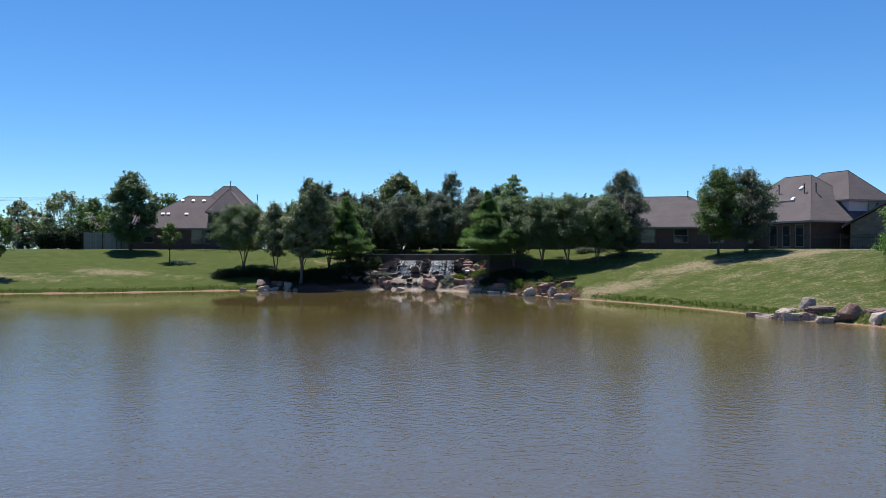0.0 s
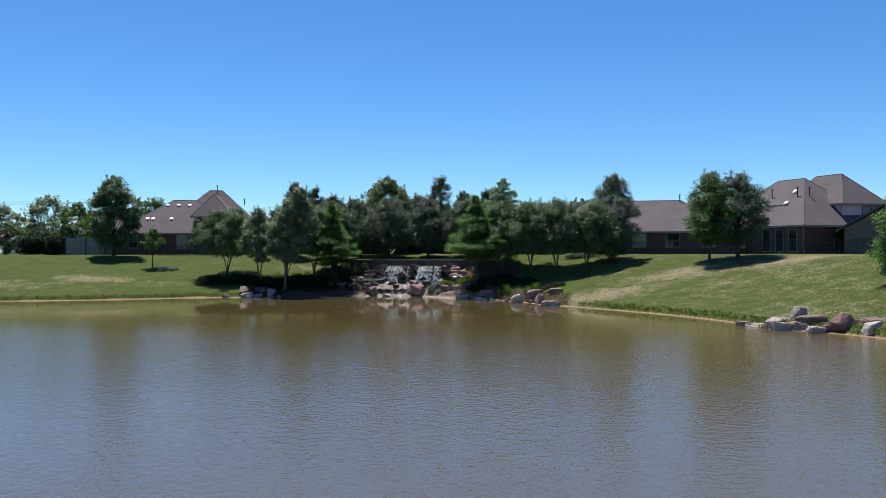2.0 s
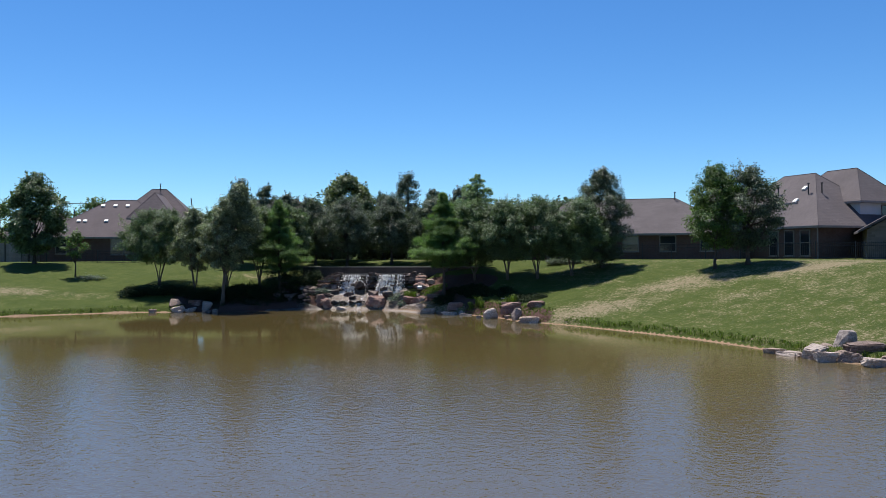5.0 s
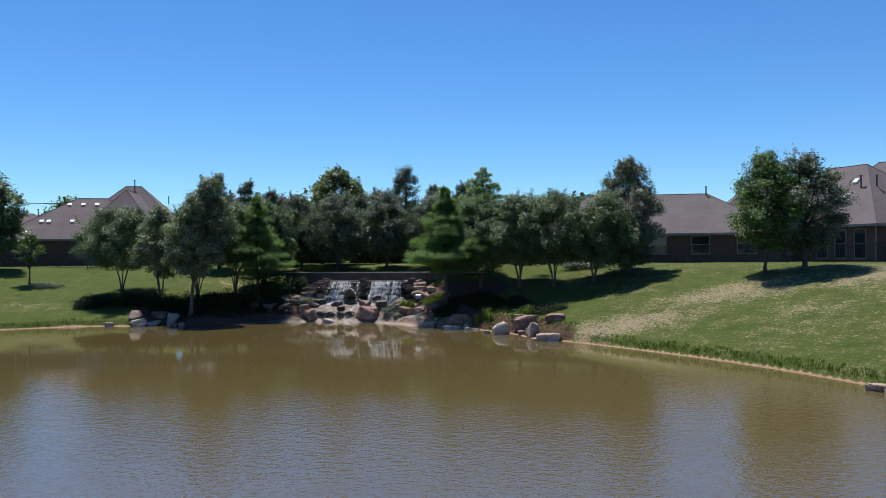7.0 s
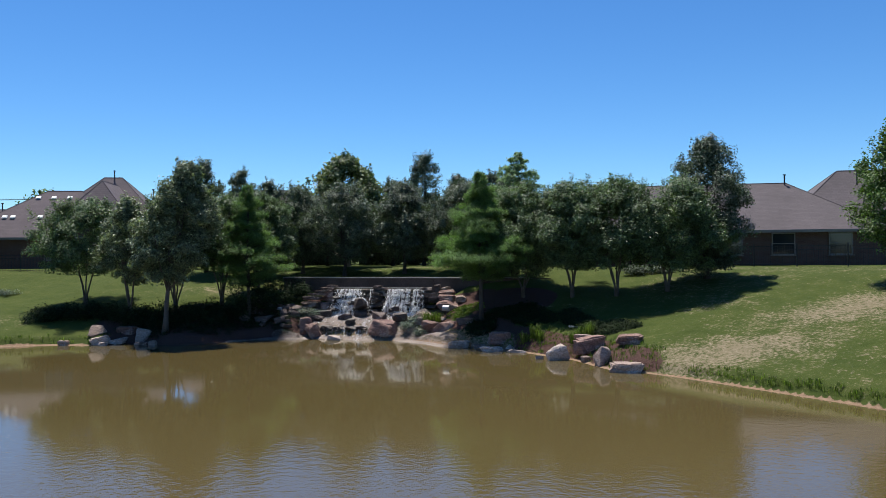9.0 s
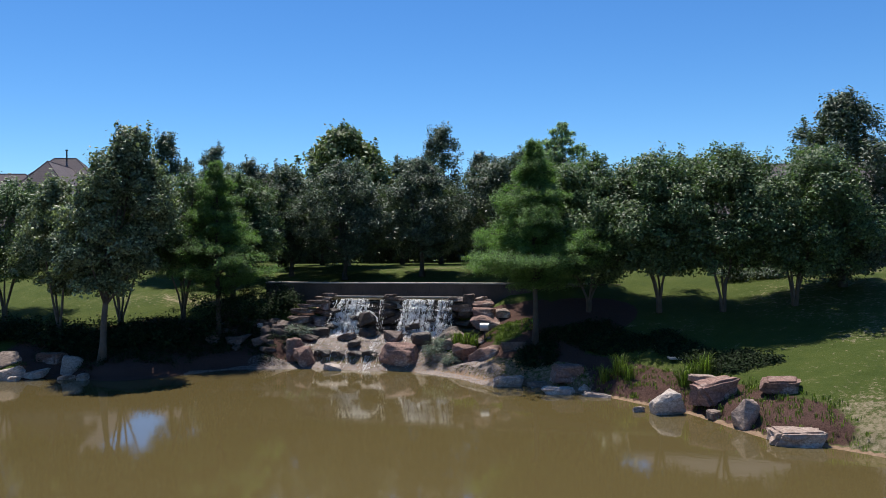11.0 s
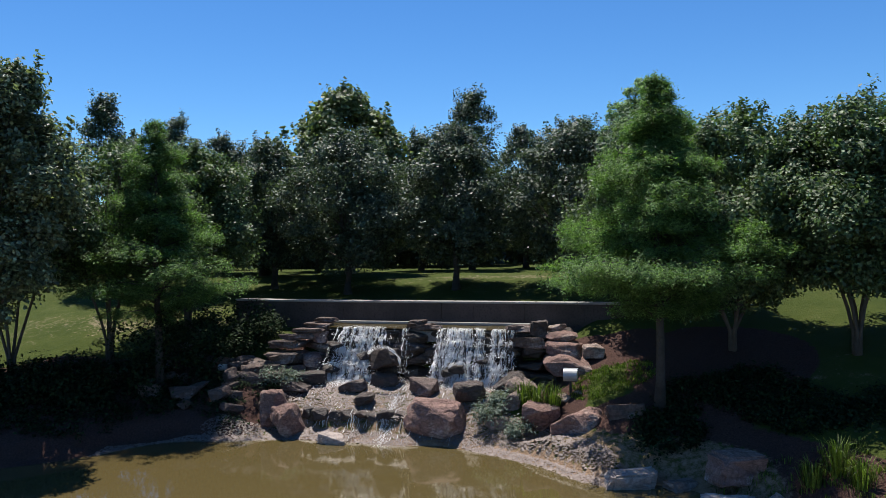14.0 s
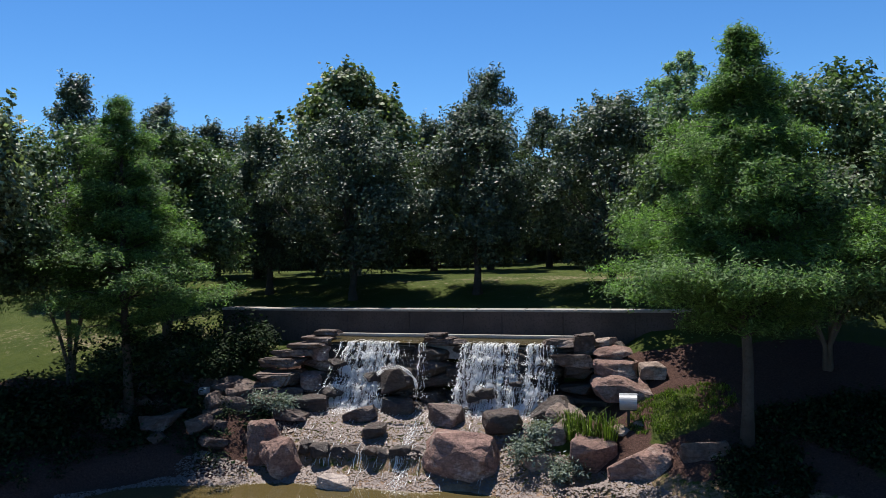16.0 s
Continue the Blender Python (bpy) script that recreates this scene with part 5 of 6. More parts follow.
def streams():
    """White strands that leave the lip, strike the ledges and run down the pebbles to the pond."""
    rng = np.random.RandomState(17)
    verts, faces = [], []

    def ribbon(pts, w):
        n0 = len(verts)
        for k, p in enumerate(pts):
            ww = w * rng.uniform(0.6, 1.3) * (0.6 if k in (0, len(pts) - 1) else 1)
            verts.append((p[0] - ww, p[1] + rng.uniform(-0.015, 0.015), p[2]))
            verts.append((p[0] + ww, p[1] + rng.uniform(-0.015, 0.015), p[2]))
        for k in range(len(pts) - 1):
            a = n0 + 2 * k
            faces.append((a, a + 1, a + 3, a + 2))

    # where the lip lets water through: top, foot, half-width, share
    runs = [(-2.45, -2.75, 0.08, 0.5), (-2.1, -2.45, 0.12, 1.3), (-1.7, -1.95, 0.12, 1.2), (-1.3, -1.45, 0.08, 0.6), (-0.55, -0.42, 0.05, 0.25),
            (0.5, 0.4, 0.07, 0.45), (0.85, 0.75, 0.09, 0.9), (1.25, 1.22, 0.15, 1.7), (1.62, 1.62, 0.06, 0.5), (2.0, 2.05, 0.09, 0.9), (2.35, 2.4, 0.06, 0.4)]
    courses = [(2.22, 0.12), (1.86, 0.14), (1.5, 0.15), (1.15, 0.16)]
    beads = []
    for top_u, foot_u, half, share in runs:
        jets = [(rng.normal(0, half), rng.uniform(0.012, 0.035), rng.uniform(0.25, 1.0)) for _ in range(2 + int(4 * share))]
        ledges = [(lz + rng.uniform(-0.16, 0.16), k * rng.uniform(0.6, 1.4)) for lz, k in courses]
        for _ in range(int(85 * share)):
            jo, jw, js = jets[rng.randint(len(jets))]
            if rng.rand() > js:
                continue
            o = jo + rng.normal(0, jw)
            start = 2.5 if rng.rand() < 0.45 else rng.uniform(1.2, 2.3)
            stop = max(1.0, start - rng.choice([0.15, 0.3, 0.55, 1.0]) * rng.uniform(0.6, 1.2))
            pts, z, sway = [], start, 0.0
            if start == 2.5:
                pts.append((top_u + o, 0.12, 2.505))
            while z > stop:
                t = (2.5 - z) / 1.75
                out = sum(k for lz, k in ledges if z < lz + 0.09 * math.sin(7 * jo + 5 * top_u))
                sway += rng.normal(0, 0.012 + 0.012 * t)
                at = (top_u + (foot_u - top_u) * t + o * (1 + 1.1 * t) + sway, -0.14 - 0.09 * rng.rand() - 1.1 * out - 0.12 * t, z)
                pts.append(at)
                for _ in range(rng.randint(0, 3)):
                    beads.append((at[0] + rng.normal(0, 0.03 + 0.03 * t), at[1] - 0.05 * rng.rand(), z + rng.normal(0, 0.03), rng.uniform(0.007, 0.02)))
                z -= rng.uniform(0.035, 0.09)
            if len(pts) > 1:
                ribbon(pts, rng.choice([0.003, 0.005, 0.008, 0.014]) * rng.uniform(0.7, 1.3))
        # a splash on each ledge that the strands strike
        for lz, _k in ledges:
            for _ in range(int(60 * share)):
                t = (2.5 - lz) / 1.75
                out = sum(k for l2, k in ledges if lz - 0.05 < l2)
                beads.append((top_u + (foot_u - top_u) * t + rng.normal(0, half * 1.5 + 0.03), -0.2 - 1.1 * out - 0.1 * rng.rand(), lz - 0.02 + abs(rng.normal(0, 0.06)), rng.uniform(0.008, 0.022)))
    # an arc of water over the black boulder
    for _ in range(70):
        a0, rad = rng.uniform(-1.0, 1.2), rng.uniform(0.44, 0.52)
        pts = [(-0.86 + rad * 1.05 * math.sin(a0 + 0.12 * k), -1.2 + rng.uniform(-0.03, 0.03), 1.66 + rad * math.cos(a0 + 0.12 * k) * 0.95) for k in range(4)]
        ribbon(pts, rng.uniform(0.004, 0.012))
    # trickles down the pebbles, and one small drop in the middle of the bed
    for _ in range(300):
        u = rng.choice([rng.normal(-1.8, 0.6), rng.normal(1.0, 0.6), rng.normal(-0.4, 0.5)])
        v = rng.uniform(-2.9, -0.9)
        if rng.rand() < 0.3:
            u = -0.25 + rng.normal(0, 0.1)
        elif rng.rand() < 0.2:
            u, v = rng.uniform(-2.5, 0.2), -2.42 + rng.normal(0, 0.05)
        pts = []
        for k in range(rng.randint(2, 5)):
            p = in_falls(u, v, 0)
            pts.append((u, v, land_at(p.x, p.y) + 0.05 + 0.02 * rng.rand()))
            v -= rng.uniform(0.03, 0.1)
            u += rng.normal(0, 0.02)
        if v < -3.4:
            continue
        ribbon(pts, rng.uniform(0.003, 0.010))
    ob = meshed("waterfall", verts, faces, M_FALL)
    ob.matrix_world = FALLS
    tagged(ob, "white waterfall in two lacy curtains over dark ledges", "waterfall", kind="stuff")
    # froth and drops where the water strikes
    for _ in range(3200):
        pick = rng.rand()
        if pick < 0.4:
            u, v = rng.normal(-2.0, 0.42), rng.normal(-1.05, 0.16)
        elif pick < 0.82:
            u, v = rng.normal(1.3, 0.5), rng.normal(-1.0, 0.16)
        else:
            u, v = rng.normal(-0.25, 0.1), rng.uniform(-3.4, -1.6)
        p = in_falls(u, v, 0)
        beads.append((u, v, land_at(p.x, p.y) + 0.03 + abs(rng.normal(0, 0.04)), rng.uniform(0.005, 0.014)))
    verts2, faces2 = [], []
    for u, v, z, s in beads:
        # a torn flake of water, its face up and outward
        n = Vector((rng.normal(0, 0.4), -0.28 + rng.normal(0, 0.3), 0.9)).normalized()
        a = n.orthogonal().normalized()
        a = Matrix.Rotation(rng.uniform(0, 6.28), 3, n) @ a
        b, c = n.cross(a), Vector((u, v, z))
        n0 = len(verts2)
        verts2 += [c + a * s * rng.uniform(0.8, 1.9), c + b * s * rng.uniform(0.7, 1.4) - n * s * 0.3, c - a * s * rng.uniform(0.8, 1.9), c - b * s * rng.uniform(0.7, 1.4) - n * s * 0.3]
        faces2.append((n0, n0 + 1, n0 + 2, n0 + 3))
    ob = meshed("spray", verts2, faces2, M_FALL)
    ob.matrix_world = FALLS
    tagged(ob, "white froth and drops where the falls strike", "spray", kind="stuff")


streams()


def water_veil(top, foot, low, seed, thin=0.0, label=""):
    """A torn sheet of white water from the lip down over the ledges; top and foot are its spans along the wall."""
    rng = random.Random(seed)
    cols, rows = 56, 90
    verts, faces, flow, dens = [], [], [], []
    off = rng.uniform(0, 90)
    for i in range(cols + 1):
        s = i / cols
        edge = min(1.0, 5.0 * min(s, 1 - s))
        here = top[0] + (top[1] - top[0]) * s
        ledges = [(z + 0.16 * noise.noise((here * 1.9 + off, z * 3, 0)), 0.13 * (1 + 0.8 * noise.noise((here * 2.3 + off, z * 5, 7)))) for z in (2.26, 1.94, 1.6, 1.26)]
        run = 0.0
        last = None
        for j in range(rows + 1):
            q = j / rows
            z = 2.515 - (2.515 - low) * max(0.0, q - 0.05) / 0.95
            out = sum(k * float(step(lz + 0.11, lz - 0.11, z)) for lz, k in ledges)
            hit = max(math.exp(-((z - lz + 0.08) / 0.09) ** 2) for lz, k in ledges)
            fall = (2.515 - z) / (2.515 - low)
            u = here + (foot[0] + (foot[1] - foot[0]) * s - here) * fall + 0.03 * noise.noise((here * 6, z * 3, off))
            v = 0.3 - 0.48 * min(1, q / 0.05) - 1.1 * out - 0.10 * fall + 0.04 * noise.noise((here * 7 + off, z * 4, 3))
            p = Vector((u, v, z))
            run += 0.0 if last is None else (p - last).length
            last = p
            verts.append(p)
            flow.extend((here + off, run, off))
            dens.append(0.42 * edge + 0.12 * hit + 0.24 * fall - thin - 0.08)
    for i in range(cols):
        for j in range(rows):
            a = i * (rows + 1) + j
            faces.append((a, a + 1, a + rows + 2, a + rows + 1))
    ob = meshed("water_veil", verts, faces, M_VEIL, smooth=True)
    ob.data.attributes.new("flow", "FLOAT_VECTOR", "POINT").data.foreach_set("vector", flow)
    ob.data.attributes.new("dens", "FLOAT", "POINT").data.foreach_set("value", dens)
    ob.matrix_world = FALLS
    return tagged(ob, label, "waterfall", kind="stuff")


water_veil((-2.65, -1.45), (-3.0, -1.25), 0.98, 3, 0.0, "white lacy curtain of water fanning out below the lip")
water_veil((-1.5, -0.7), (-1.3, -0.5), 1.7, 4, 0.16, "thin threads of water over the dark ledge")
water_veil((0.3, 1.8), (0.15, 1.75), 0.98, 5, 0.0, "white broad curtain of water over dark ledges")
water_veil((1.9, 2.75), (1.6, 2.45), 0.98, 6, 0.05, "white narrow curtain of water beside the broad one")


def floodlight(x, y, label, scale=1.0):
    z = land_at(x, y)
    th = empty("floodlight", pose(x, y, z, 0, 0, -10) @ Matrix.Scale(scale, 4), label, "floodlight")
    part("stake", rod(0.03, 0.03, 0.36, (0, 0, -0.04)), M_DARKMETAL, th)
    part("bracket", box(0.3, 0.05, 0.03, (0, 0, 0.3), 0.006), M_DARKMETAL, th)
    drum = rod(0.15, 0.15, 0.34, (0, 0, 0), 22)
    bmesh.ops.transform(drum, matrix=Matrix.Translation((-0.17, 0, 0.47)) @ pose(0, 0, 0, 0, 90, 0), verts=drum.verts)
    hd = part("housing", drum, M_GREYMETAL, th, "grey metal drum-shaped lamp housing")
    part("visor", box(0.36, 0.1, 0.02, (0, 0.14, 0.59), 0.006), M_GREYMETAL, hd)
    part("lens", box(0.26, 0.012, 0.18, (0, 0.15, 0.38)), M_GLASS, hd, "dark glass lens")
    return th


floodlight(-1.62, 71.6, "grey floodlight on a stake among the rocks")
p_ = in_falls(-5.6, -1.4, 0)
floodlight(p_.x, p_.y, "grey floodlight on a stake in the shaded bed", 0.6)
lid = part("valve_box_lid", box(0.7, 0.45, 0.05, (0, 0, 0), 0.01), M_GREYMETAL)
lid.matrix_world = Matrix.Translation((4.6, 66.9, land_at(4.6, 66.9) - 0.01))
tagged(lid, "flat grey utility box lid set in the shaded lawn", "utility box")


# ---------------------------------------------------------------- houses
def window(parent, w, h, at, turn, label="window with a pale frame"):
    """A window whose outer face looks along its own -y."""
    win = part("window", box(w, 0.06, h, (0, 0, 0)), M_GLASS, parent, label)
    win.matrix_basis = Matrix.Translation(at) @ pose(0, 0, 0, 0, 0, turn)
    t = 0.07
    for nm, b in (("frame", box(w + 2 * t, 0.1, t, (0, -0.01, -t), 0.008)), ("frame", box(w + 2 * t, 0.1, t, (0, -0.01, h), 0.008)), ("frame", box(t, 0.1, h, (-w / 2 - t / 2, -0.01, 0), 0.008)),
                  ("frame", box(t, 0.1, h, (w / 2 + t / 2, -0.01, 0), 0.008)), ("glazing_bar", box(w, 0.09, 0.04, (0, -0.006, h * 0.5))), ("sill", box(w + 0.26, 0.18, 0.05, (0, -0.04, -t - 0.05), 0.008))):
        part(nm, b, M_TRIM, win)
    return win


def hip(parent, x0, x1, y0, y1, eave, ridge, material, inset=None, gable=False, over=0.45, name="roof"):
    """A hipped roof (or a gable along x) with a soffit and fascia boards."""
    x0, x1, y0, y1 = x0 - over, x1 + over, y0 - over, y1 + over
    h = ridge - eave
    if x1 - x0 >= y1 - y0:
        e = 0 if gable else (y1 - y0) / 2 * (inset or 1)
        r = [((x0 + e), (y0 + y1) / 2, ridge), ((x1 - e), (y0 + y1) / 2, ridge)]
        top = [(0, 1, 5, 4), (1, 2, 5), (2, 3, 4, 5), (3, 0, 4)]
    else:
        e = 0 if gable else (x1 - x0) / 2 * (inset or 1)
        r = [((x0 + x1) / 2, y0 + e, ridge), ((x0 + x1) / 2, y1 - e, ridge)]
        top = [(0, 1, 4), (1, 2, 5, 4), (2, 3, 5), (3, 0, 4, 5)]
    v = [(x0, y0, eave), (x1, y0, eave), (x1, y1, eave), (x0, y1, eave)] + r
    v += [(a, b, c - 0.16) for a, b, c in v[:4]]
    f = top + [(0, 6, 7, 1), (1, 7, 8, 2), (2, 8, 9, 3), (3, 9, 6, 0), (9, 8, 7, 6)]
    ob = meshed(name, v, f, material, parent)
    for nm, b in (("fascia", box(x1 - x0, 0.03, 0.17, ((x0 + x1) / 2, y0 - 0.018, eave - 0.17))), ("fascia", box(0.03, y1 - y0, 0.17, (x0 - 0.018, (y0 + y1) / 2, eave - 0.17))), ("fascia", box(0.03, y1 - y0, 0.17, (x1 + 0.018, (y0 + y1) / 2, eave - 0.17)))):
        part(nm, b, M_TRIM, ob, "cream painted fascia board")
    # ridge caps
    tub = joined([tube([Vector(r[0]) + Vector((0, 0, 0.01)), Vector(r[1]) + Vector((0, 0, 0.01))], [0.03, 0.03], 6)] + [tube([Vector(v[i]) + Vector((0, 0, 0.01)), Vector(r[j]) + Vector((0, 0, 0.01))], [0.025, 0.025], 6)
                 for i, j in (((0, 0), (1, 1), (2, 1), (3, 0)) if x1 - x0 >= y1 - y0 else ((0, 0), (1, 0), (2, 1), (3, 1)))]) if not gable else tube([Vector(r[0]), Vector(r[1])], [0.05, 0.05], 6)
    meshed("ridge_cap", tub[0], tub[1], material, ob)
    return ob


def vents(parent, spots, slope_turn):
    """White roof vents lying on a slope."""
    for x, y, z, s in spots:
        v = part("roof_vent", box(0.42 * s, 0.38 * s, 0.16 * s, (0, 0, -0.03), 0.03), M_WHITE, parent, "white metal roof vent")
        v.matrix_basis = Matrix.Translation((x, y, z)) @ slope_turn


def flues(parent, spots):
    for x, y, z, h in spots:
        fl = part("flue", rod(0.05, 0.05, h, (x, y, z - 0.3), 10), M_DARKMETAL, parent, "dark metal flue pipe")
        part("flue_cap", rod(0.1, 0.1, 0.06, (x, y, z - 0.3 + h), 10), M_DARKMETAL, fl)


def house_left():
    h = empty("house", pose(-34, 92, 3.5, 0, 0, 12), "brown-roofed brick house with a tall hipped roof", "house")
    part("wall", box(13.5, 9.0, 2.55, (0.2, 2.0, -0.1)), M_BRICK, h)
    rf = hip(h, -6.6, 7.0, -2.5, 6.5, 2.45, 6.35, M_ROOF_B, 1.2)
    rb = hip(h, -2.0, 8.5, 0.5, 9.5, 2.9, 7.75, M_ROOF_B)
    part("wall", box(3.6, 4.5, 4.3, (3.9, -0.6, -0.1)), M_BRICK, h)
    rc = hip(h, 2.1, 5.7, -2.85, 6.5, 4.3, 6.95, M_ROOF_B)
    sl = pose(0, 0, 0, 40, 0, 0)
    rise = lambda y: 2.45 + 0.788 * (y + 2.95)
    vents(rf, [(x, y, rise(y), 0.9) for x, y in ((-1.6, 1.2), (-0.4, 1.2), (0.8, 1.2), (-2.8, -0.9), (-0.8, -0.9), (-4.4, -2.2), (-3.4, -0.9))], sl)
    vents(rc, [(3.4, -1.6, 6.0, 0.8), (4.2, -1.6, 6.0, 0.8)], sl)
    flues(rb, [(3.4, 4.8, 7.5, 1.1), (6.6, 4.8, 6.3, 0.7), (-4.6, 1.9, 4.9, 0.7)])
    window(h, 1.1, 1.45, (0.6, -2.53, 0.75), 0)
    window(h, 1.1, 1.45, (1.9, -2.53, 0.75), 0)
    window(h, 0.9, 1.3, (-4.6, -2.53, 0.85), 0)
    return h


def house_far_left():
    h = empty("house", pose(-52, 112, 3.5, 0, 0, 10), "dark-roofed brick house far behind the fence", "house")
    part("wall", box(12, 9, 2.8, (0, 0, -0.1)), M_BRICK, h)
    hip(h, -6, 6, -4.5, 4.5, 2.7, 6.0, M_ROOF_B)
    window(h, 1.2, 1.3, (1.5, -4.53, 0.8), 0)
    return h


def house_middle():
    h = empty("house", pose(-20.6, 103, 3.5, 0, 0, 4), "brown-roofed house behind the trees", "house")
    part("wall", box(14, 9, 2.9, (0, 0, -0.1)), M_BRICK_TAN, h)
    hip(h, -7, 7, -4.5, 4.5, 2.8, 6.9, M_ROOF_B)
    for x in (-3.0, 1.0, 4.2):
        window(h, 1.1, 1.4, (x, -4.53, 0.8), 0)
    return h


def house_right():
    """The low house behind the fence."""
    h = empty("house", pose(20, 80, 3.55, 0, 0, -8), "low tan brick house with a grey-brown hipped roof", "house")
    part("wall", box(18.0, 9, 2.35, (-5.0, 3.6, -0.15)), M_BRICK, h)
    r1 = hip(h, -14.0, 4.0, -0.9, 8.1, 2.15, 5.3, M_ROOF)
    r1b = hip(h, -1.0, 10.5, 1.6, 10.0, 2.3, 6.2, M_ROOF)
    part("wall", box(6.0, 7.0, 2.4, (7.2, 5.2, -0.15)), M_BRICK_TAN, h)
    flues(r1, [(-0.6, 3.4, 5.1, 1.0)])
    flues(r1b, [(4.0, 4.2, 5.4, 1.2)])
    for x in (-4.6, -1.6, 1.6):
        window(h, 1.2, 1.2, (x, -0.93, 0.7), 0)
    for x in (5.4, 7.6):
        window(h, 1.1, 1.3, (x, 1.67, 0.6), 0)
    return h


def house_tall():
    """The tall house at the fence: a steep main hip, with a sided upper storey rising out of it."""
    h = empty("house", pose(28.2, 73.9, 3.5, 0, 0, 24), "tall brick house with steep grey-brown roofs and pale siding", "house")
    part("wall", box(9.4, 12.6, 2.7, (5.0, 6.7, -0.2)), M_BRICK, h)
    rm = hip(h, 0.4, 9.6, 0.4, 13.0, 2.6, 7.15, M_ROOF)
    part("wall", box(4.6, 7.6, 2.9, (7.7, 4.8, 1.9)), M_SIDING, h, "pale blue-grey siding of the upper storey")
    ru = hip(h, 5.45, 10.0, 1.0, 8.6, 4.6, 7.5, M_ROOF)
    hip(h, 2.5, 8.5, 4.5, 11.0, 4.6, 7.0, M_ROOF)
    left = pose(0, 0, 0, 0, -42, 0)
    vents(rm, [(2.3, 4.4, 4.72, 1.05), (3.5, 4.6, 5.8, 1.05)], left)
    flues(rm, [(3.0, 7.0, 5.5, 1.0), (2.9, 3.7, 5.4, 1.0), (3.6, 3.0, 5.3, 1.1)])
    vents(rm, [(1.6, 6.4, 4.09, 0.6), (1.6, 7.1, 4.09, 0.6)], left)
    for y in (1.5, 3.1, 4.7):
        window(h, 0.85, 1.9, (0.27, y, 0.35), -90, "tall narrow window with a pale frame")
    for x in (8.1, 9.2):
        window(h, 0.75, 1.3, (x, 0.97, 2.95), 0)
    part("downpipe", rod(0.05, 0.05, 2.4, (0.22, 0.25, 0)), M_TRIM, h, "cream downpipe at the corner")
    return h


def house_gable():
    h = empty("house", pose(36.5, 71.5, 3.3, 0, 0, -22), "stone-faced house with a plain gable end", "house")
    part("wall", box(11, 8, 2.6, (0, 0, -0.2)), M_FIELDSTONE, h)
    v = [(-5.5, -4.0, 2.35), (5.5, -4.0, 2.35), (0, -4.0, 5.6), (-5.5, -3.7, 2.35), (5.5, -3.7, 2.35), (0, -3.7, 5.6)]
    meshed("gable", v, [(0, 1, 2), (5, 4, 3), (0, 2, 5, 3), (1, 4, 5, 2), (0, 3, 4, 1)], M_FIELDSTONE, h)
    v = [(-6.1, -4.4, 2.1), (0, -4.4, 5.75), (6.1, -4.4, 2.1), (-6.1, 5, 2.1), (0, 5, 5.75), (6.1, 5, 2.1)]
    v += [(a, b, c + 0.16) for a, b, c in v]
    meshed("roof", v, [(6, 7, 10, 9), (7, 8, 11, 10), (1, 0, 3, 4), (2, 1, 4, 5), (0, 1, 7, 6), (1, 2, 8, 7), (3, 9, 10, 4), (4, 10, 11, 5), (0, 6, 9, 3), (2, 5, 11, 8)], M_ROOF, h)
    window(h, 1.0, 1.5, (-2.5, -4.03, 0.6), 0)
    window(h, 1.0, 1.5, (1.5, -4.03, 0.6), 0)
    return h


house_left()
house_far_left()
house_middle()
house_right()
house_tall()
house_gable()


# ---------------------------------------------------------------- fences, poles, path
def iron_fence(points, label):
    fn = empty("iron_fence", Matrix.Identity(4), label, "fence")
    post_me = None
    pv, pf = [], []
    for (ax, ay), (bx, by) in zip(points[:-1], points[1:]):
        a, b = Vector((ax, ay, land_at(ax, ay))), Vector((bx, by, land_at(bx, by)))
        n = max(1, round((b - a).length / 2.4))
        for k in range(n):
            p, q = a.lerp(b, k / n), a.lerp(b, (k + 1) / n)
            if post_me is None:
                post = part("post", box(0.06, 0.06, 1.4, (0, 0, -0.1), 0.006), M_DARKMETAL, fn)
                post_me = post.data
            else:
                post = new("post", post_me)
                post.parent = fn
            post.matrix_basis = Matrix.Translation(p)
            for zz in (0.12, 0.95, 1.15):
                v, f = tube([p + Vector((0, 0, zz)), q + Vector((0, 0, zz))], [0.018, 0.018], 4)
                meshed("rail", v, f, M_DARKMETAL, fn)
            m = int((q - p).length / 0.12)
            for i in range(1, m):
                c = p.lerp(q, i / m)
                v, f = tube([c + Vector((0, 0, 0.05)), c + Vector((0, 0, 1.24))], [0.0085, 0.0085], 4)
                o = len(pv)
                pv += v
                pf += [tuple(j + o for j in g) for g in f]
    tagged(meshed("railing", pv, pf, M_DARKMETAL, fn), kind="stuff")
    return fn


iron_fence([(9.5, 79.3), (17.8, 75.9), (26.9, 71.2), (36, 66.5), (46, 61)], "black iron picket fence along the back gardens")
iron_fence([(-40.5, 86.2), (-30, 84.6), (-20, 86.5), (-9, 92.5), (6, 93.5)], "black iron picket fence behind the upper lawn")


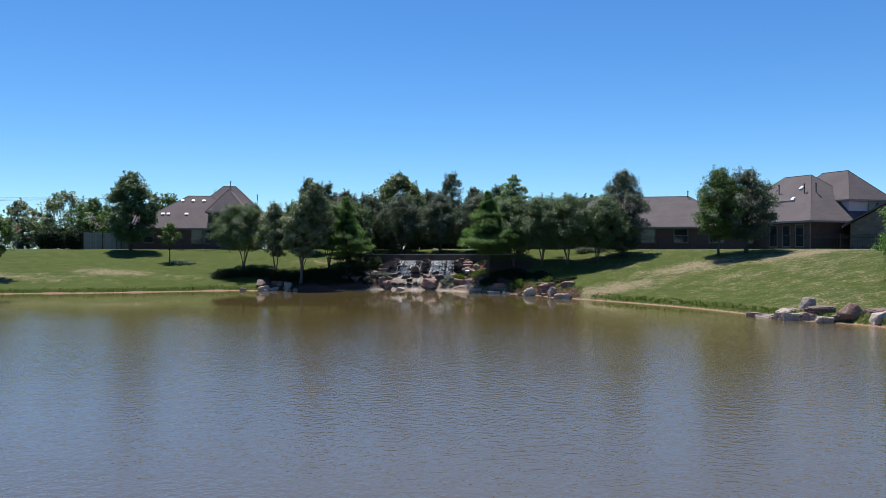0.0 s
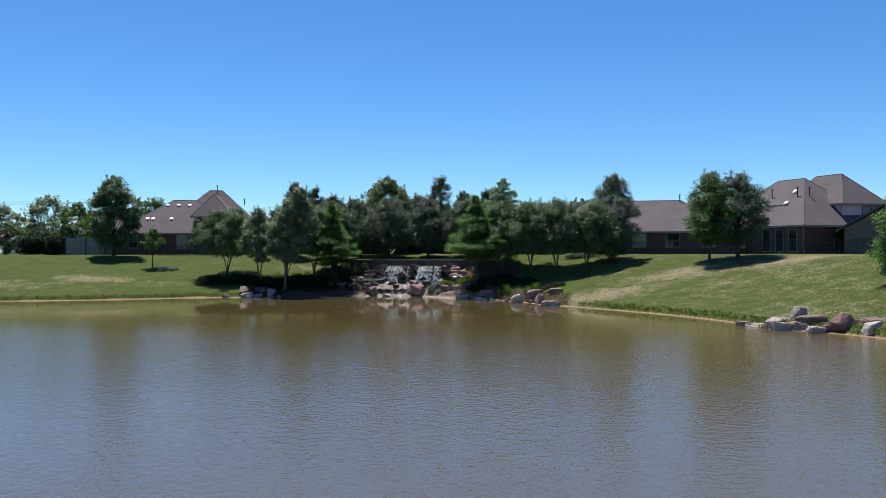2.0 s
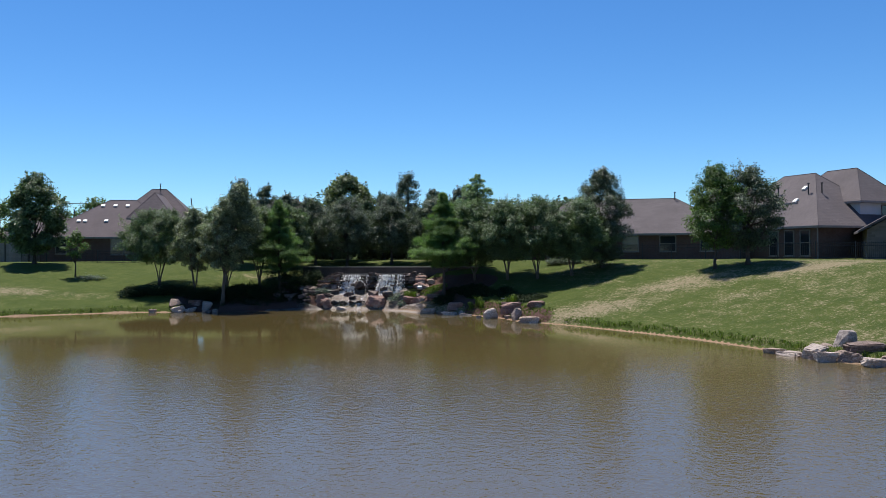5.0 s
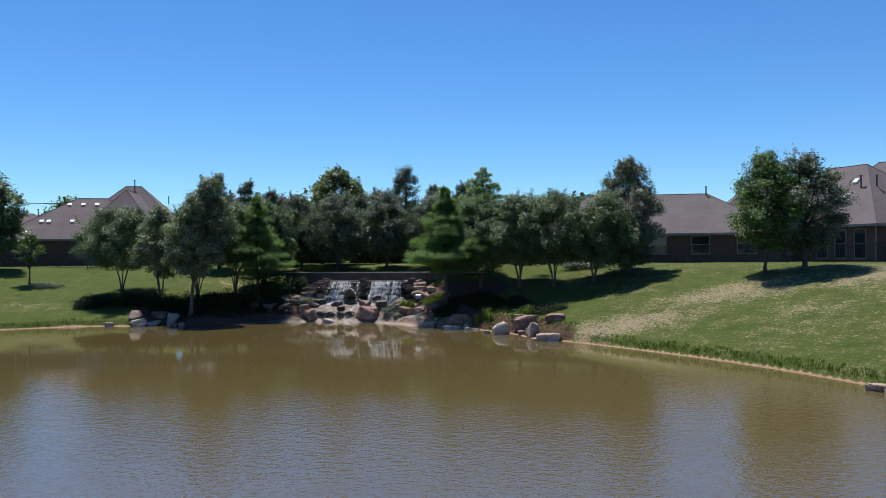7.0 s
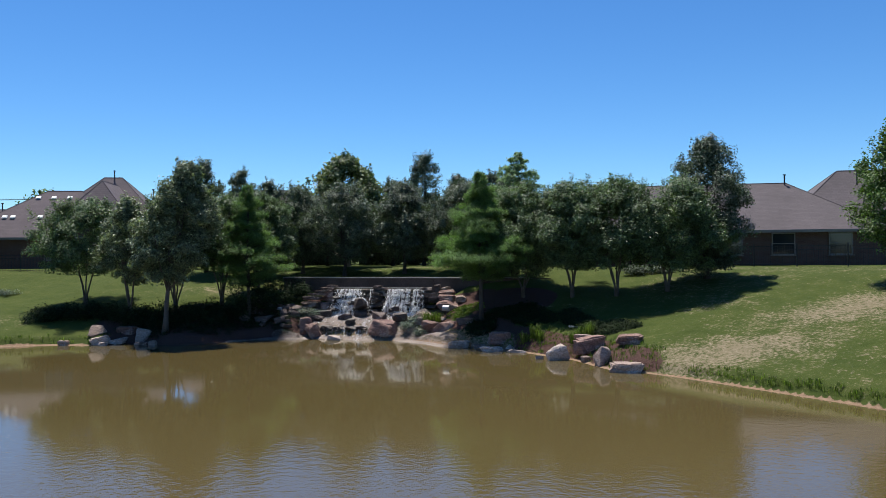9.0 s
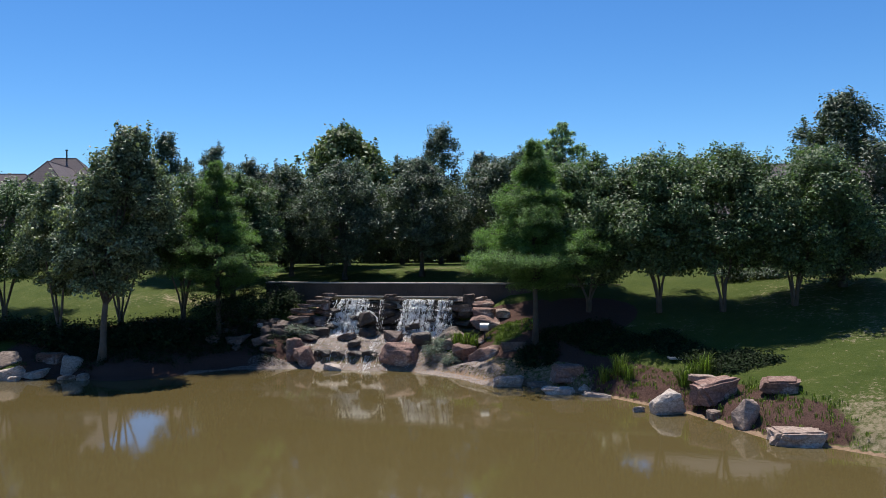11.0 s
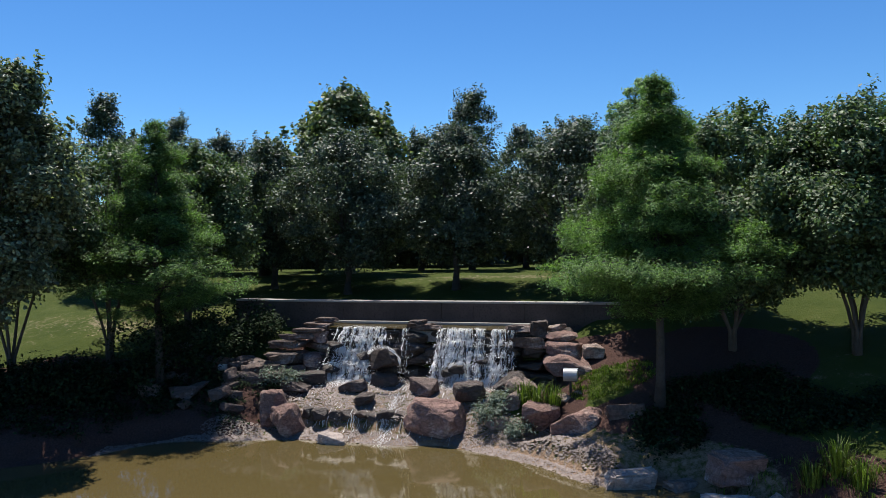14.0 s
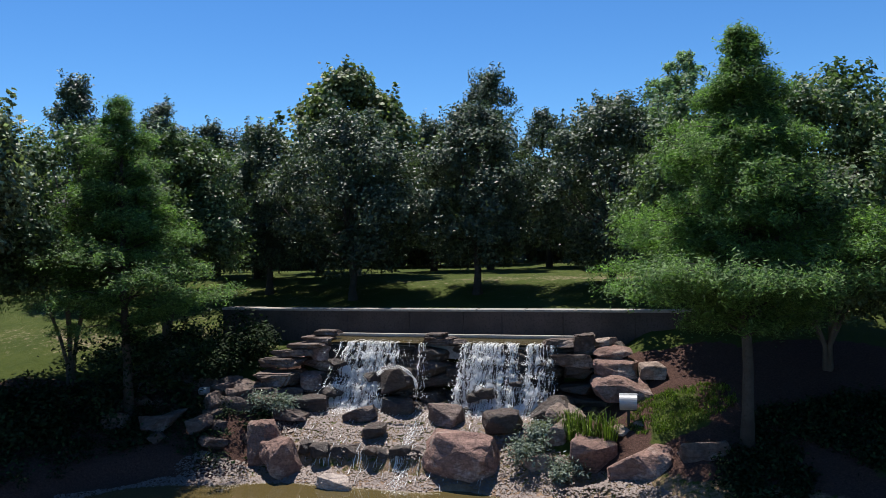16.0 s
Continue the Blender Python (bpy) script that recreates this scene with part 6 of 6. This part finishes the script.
def board_fence(points, label):
    fn = empty("board_fence", Matrix.Identity(4), label, "fence")
    shared = part("board", box(0.14, 0.022, 1.8, (0, 0, 0), 0.004), M_BOARD, fn)
    first = True
    for (ax, ay), (bx, by) in zip(points[:-1], points[1:]):
        a, b = Vector((ax, ay, land_at(ax, ay))), Vector((bx, by, land_at(bx, by)))
        ang = math.degrees(math.atan2(by - ay, bx - ax))
        n = int((b - a).length / 0.15)
        for k in range(n):
            ob = shared if first else new("board", shared.data)
            first = False
            ob.parent = fn
            ob.matrix_basis = Matrix.Translation(a.lerp(b, k / n) + Vector((0, 0, 0.02 * math.sin(7 * k)))) @ pose(0, 0, 0, 0, 0, ang)
        for zz in (0.3, 1.5):
            v, f = tube([a + Vector((0, 0.05, zz)), b + Vector((0, 0.05, zz))], [0.045, 0.045], 4)
            meshed("rail", v, f, M_BOARD, fn)
        for k in range(0, n, 16):
            part("post", box(0.1, 0.1, 1.9, tuple(a.lerp(b, k / n) + Vector((0, -0.06, -0.05)))), M_POLE, fn, "dark fence post")
    return fn


board_fence([(-42.85, 83.6), (-39.2, 91.6)], "weathered grey board fence beside the lawn")


def pole(x, y, tall):
    th = empty("utility_pole", Matrix.Translation((x, y, land_at(x, y))), "dark wooden utility pole with a crossarm", "utility pole")
    part("pole", rod(0.16, 0.11, tall, (0, 0, -0.1), 10), M_POLE, th)
    part("crossarm", box(1.6, 0.1, 0.12, (0, -0.12, tall - 0.7)), M_POLE, th)
    return th


pole(-60, 140, 9.6)
arm = land_at(-60, 140) + 9.05
for off, far in ((-0.7, 14.6), (0.0, 13.4), (0.7, 12.4)):
    v, f = tube([(-190, 146, far + 0.6), (-125, 143, (far + arm) / 2 - 0.2), (-60 + off, 139.88, arm)], [0.025] * 3, 4)
    tagged(meshed("power_line", v, f, M_DARKMETAL), "thin dark overhead cable", "cable")

sx, sy = -55.6, 92
sg = empty("stop_sign", Matrix.Translation((sx, sy, land_at(sx, sy))), "small red octagonal road sign on a post", "road sign")
part("post", rod(0.03, 0.03, 2.6, (0, 0, -0.05), 8), M_GREYMETAL, sg)
part("plate", rod(0.38, 0.38, 0.02, (0, -0.04, 2.35), 8, pose(0, 0, 0, 90, 0, 0)), M_RED, sg, "faded red octagonal plate")

ptv, ptf = [], []
for k in range(14):
    cx, cy = -82 + 2.1 * k, 80 + 0.062 * k ** 2
    for off in (-0.7, 0.7):
        ptv.append((cx, cy + off, land_at(cx, cy + off) + 0.03))
for k in range(13):
    ptf.append((2 * k, 2 * k + 2, 2 * k + 3, 2 * k + 1))
tagged(meshed("path", ptv, ptf, M_COPING), "pale concrete footpath crossing the lawn", "path", kind="structure")
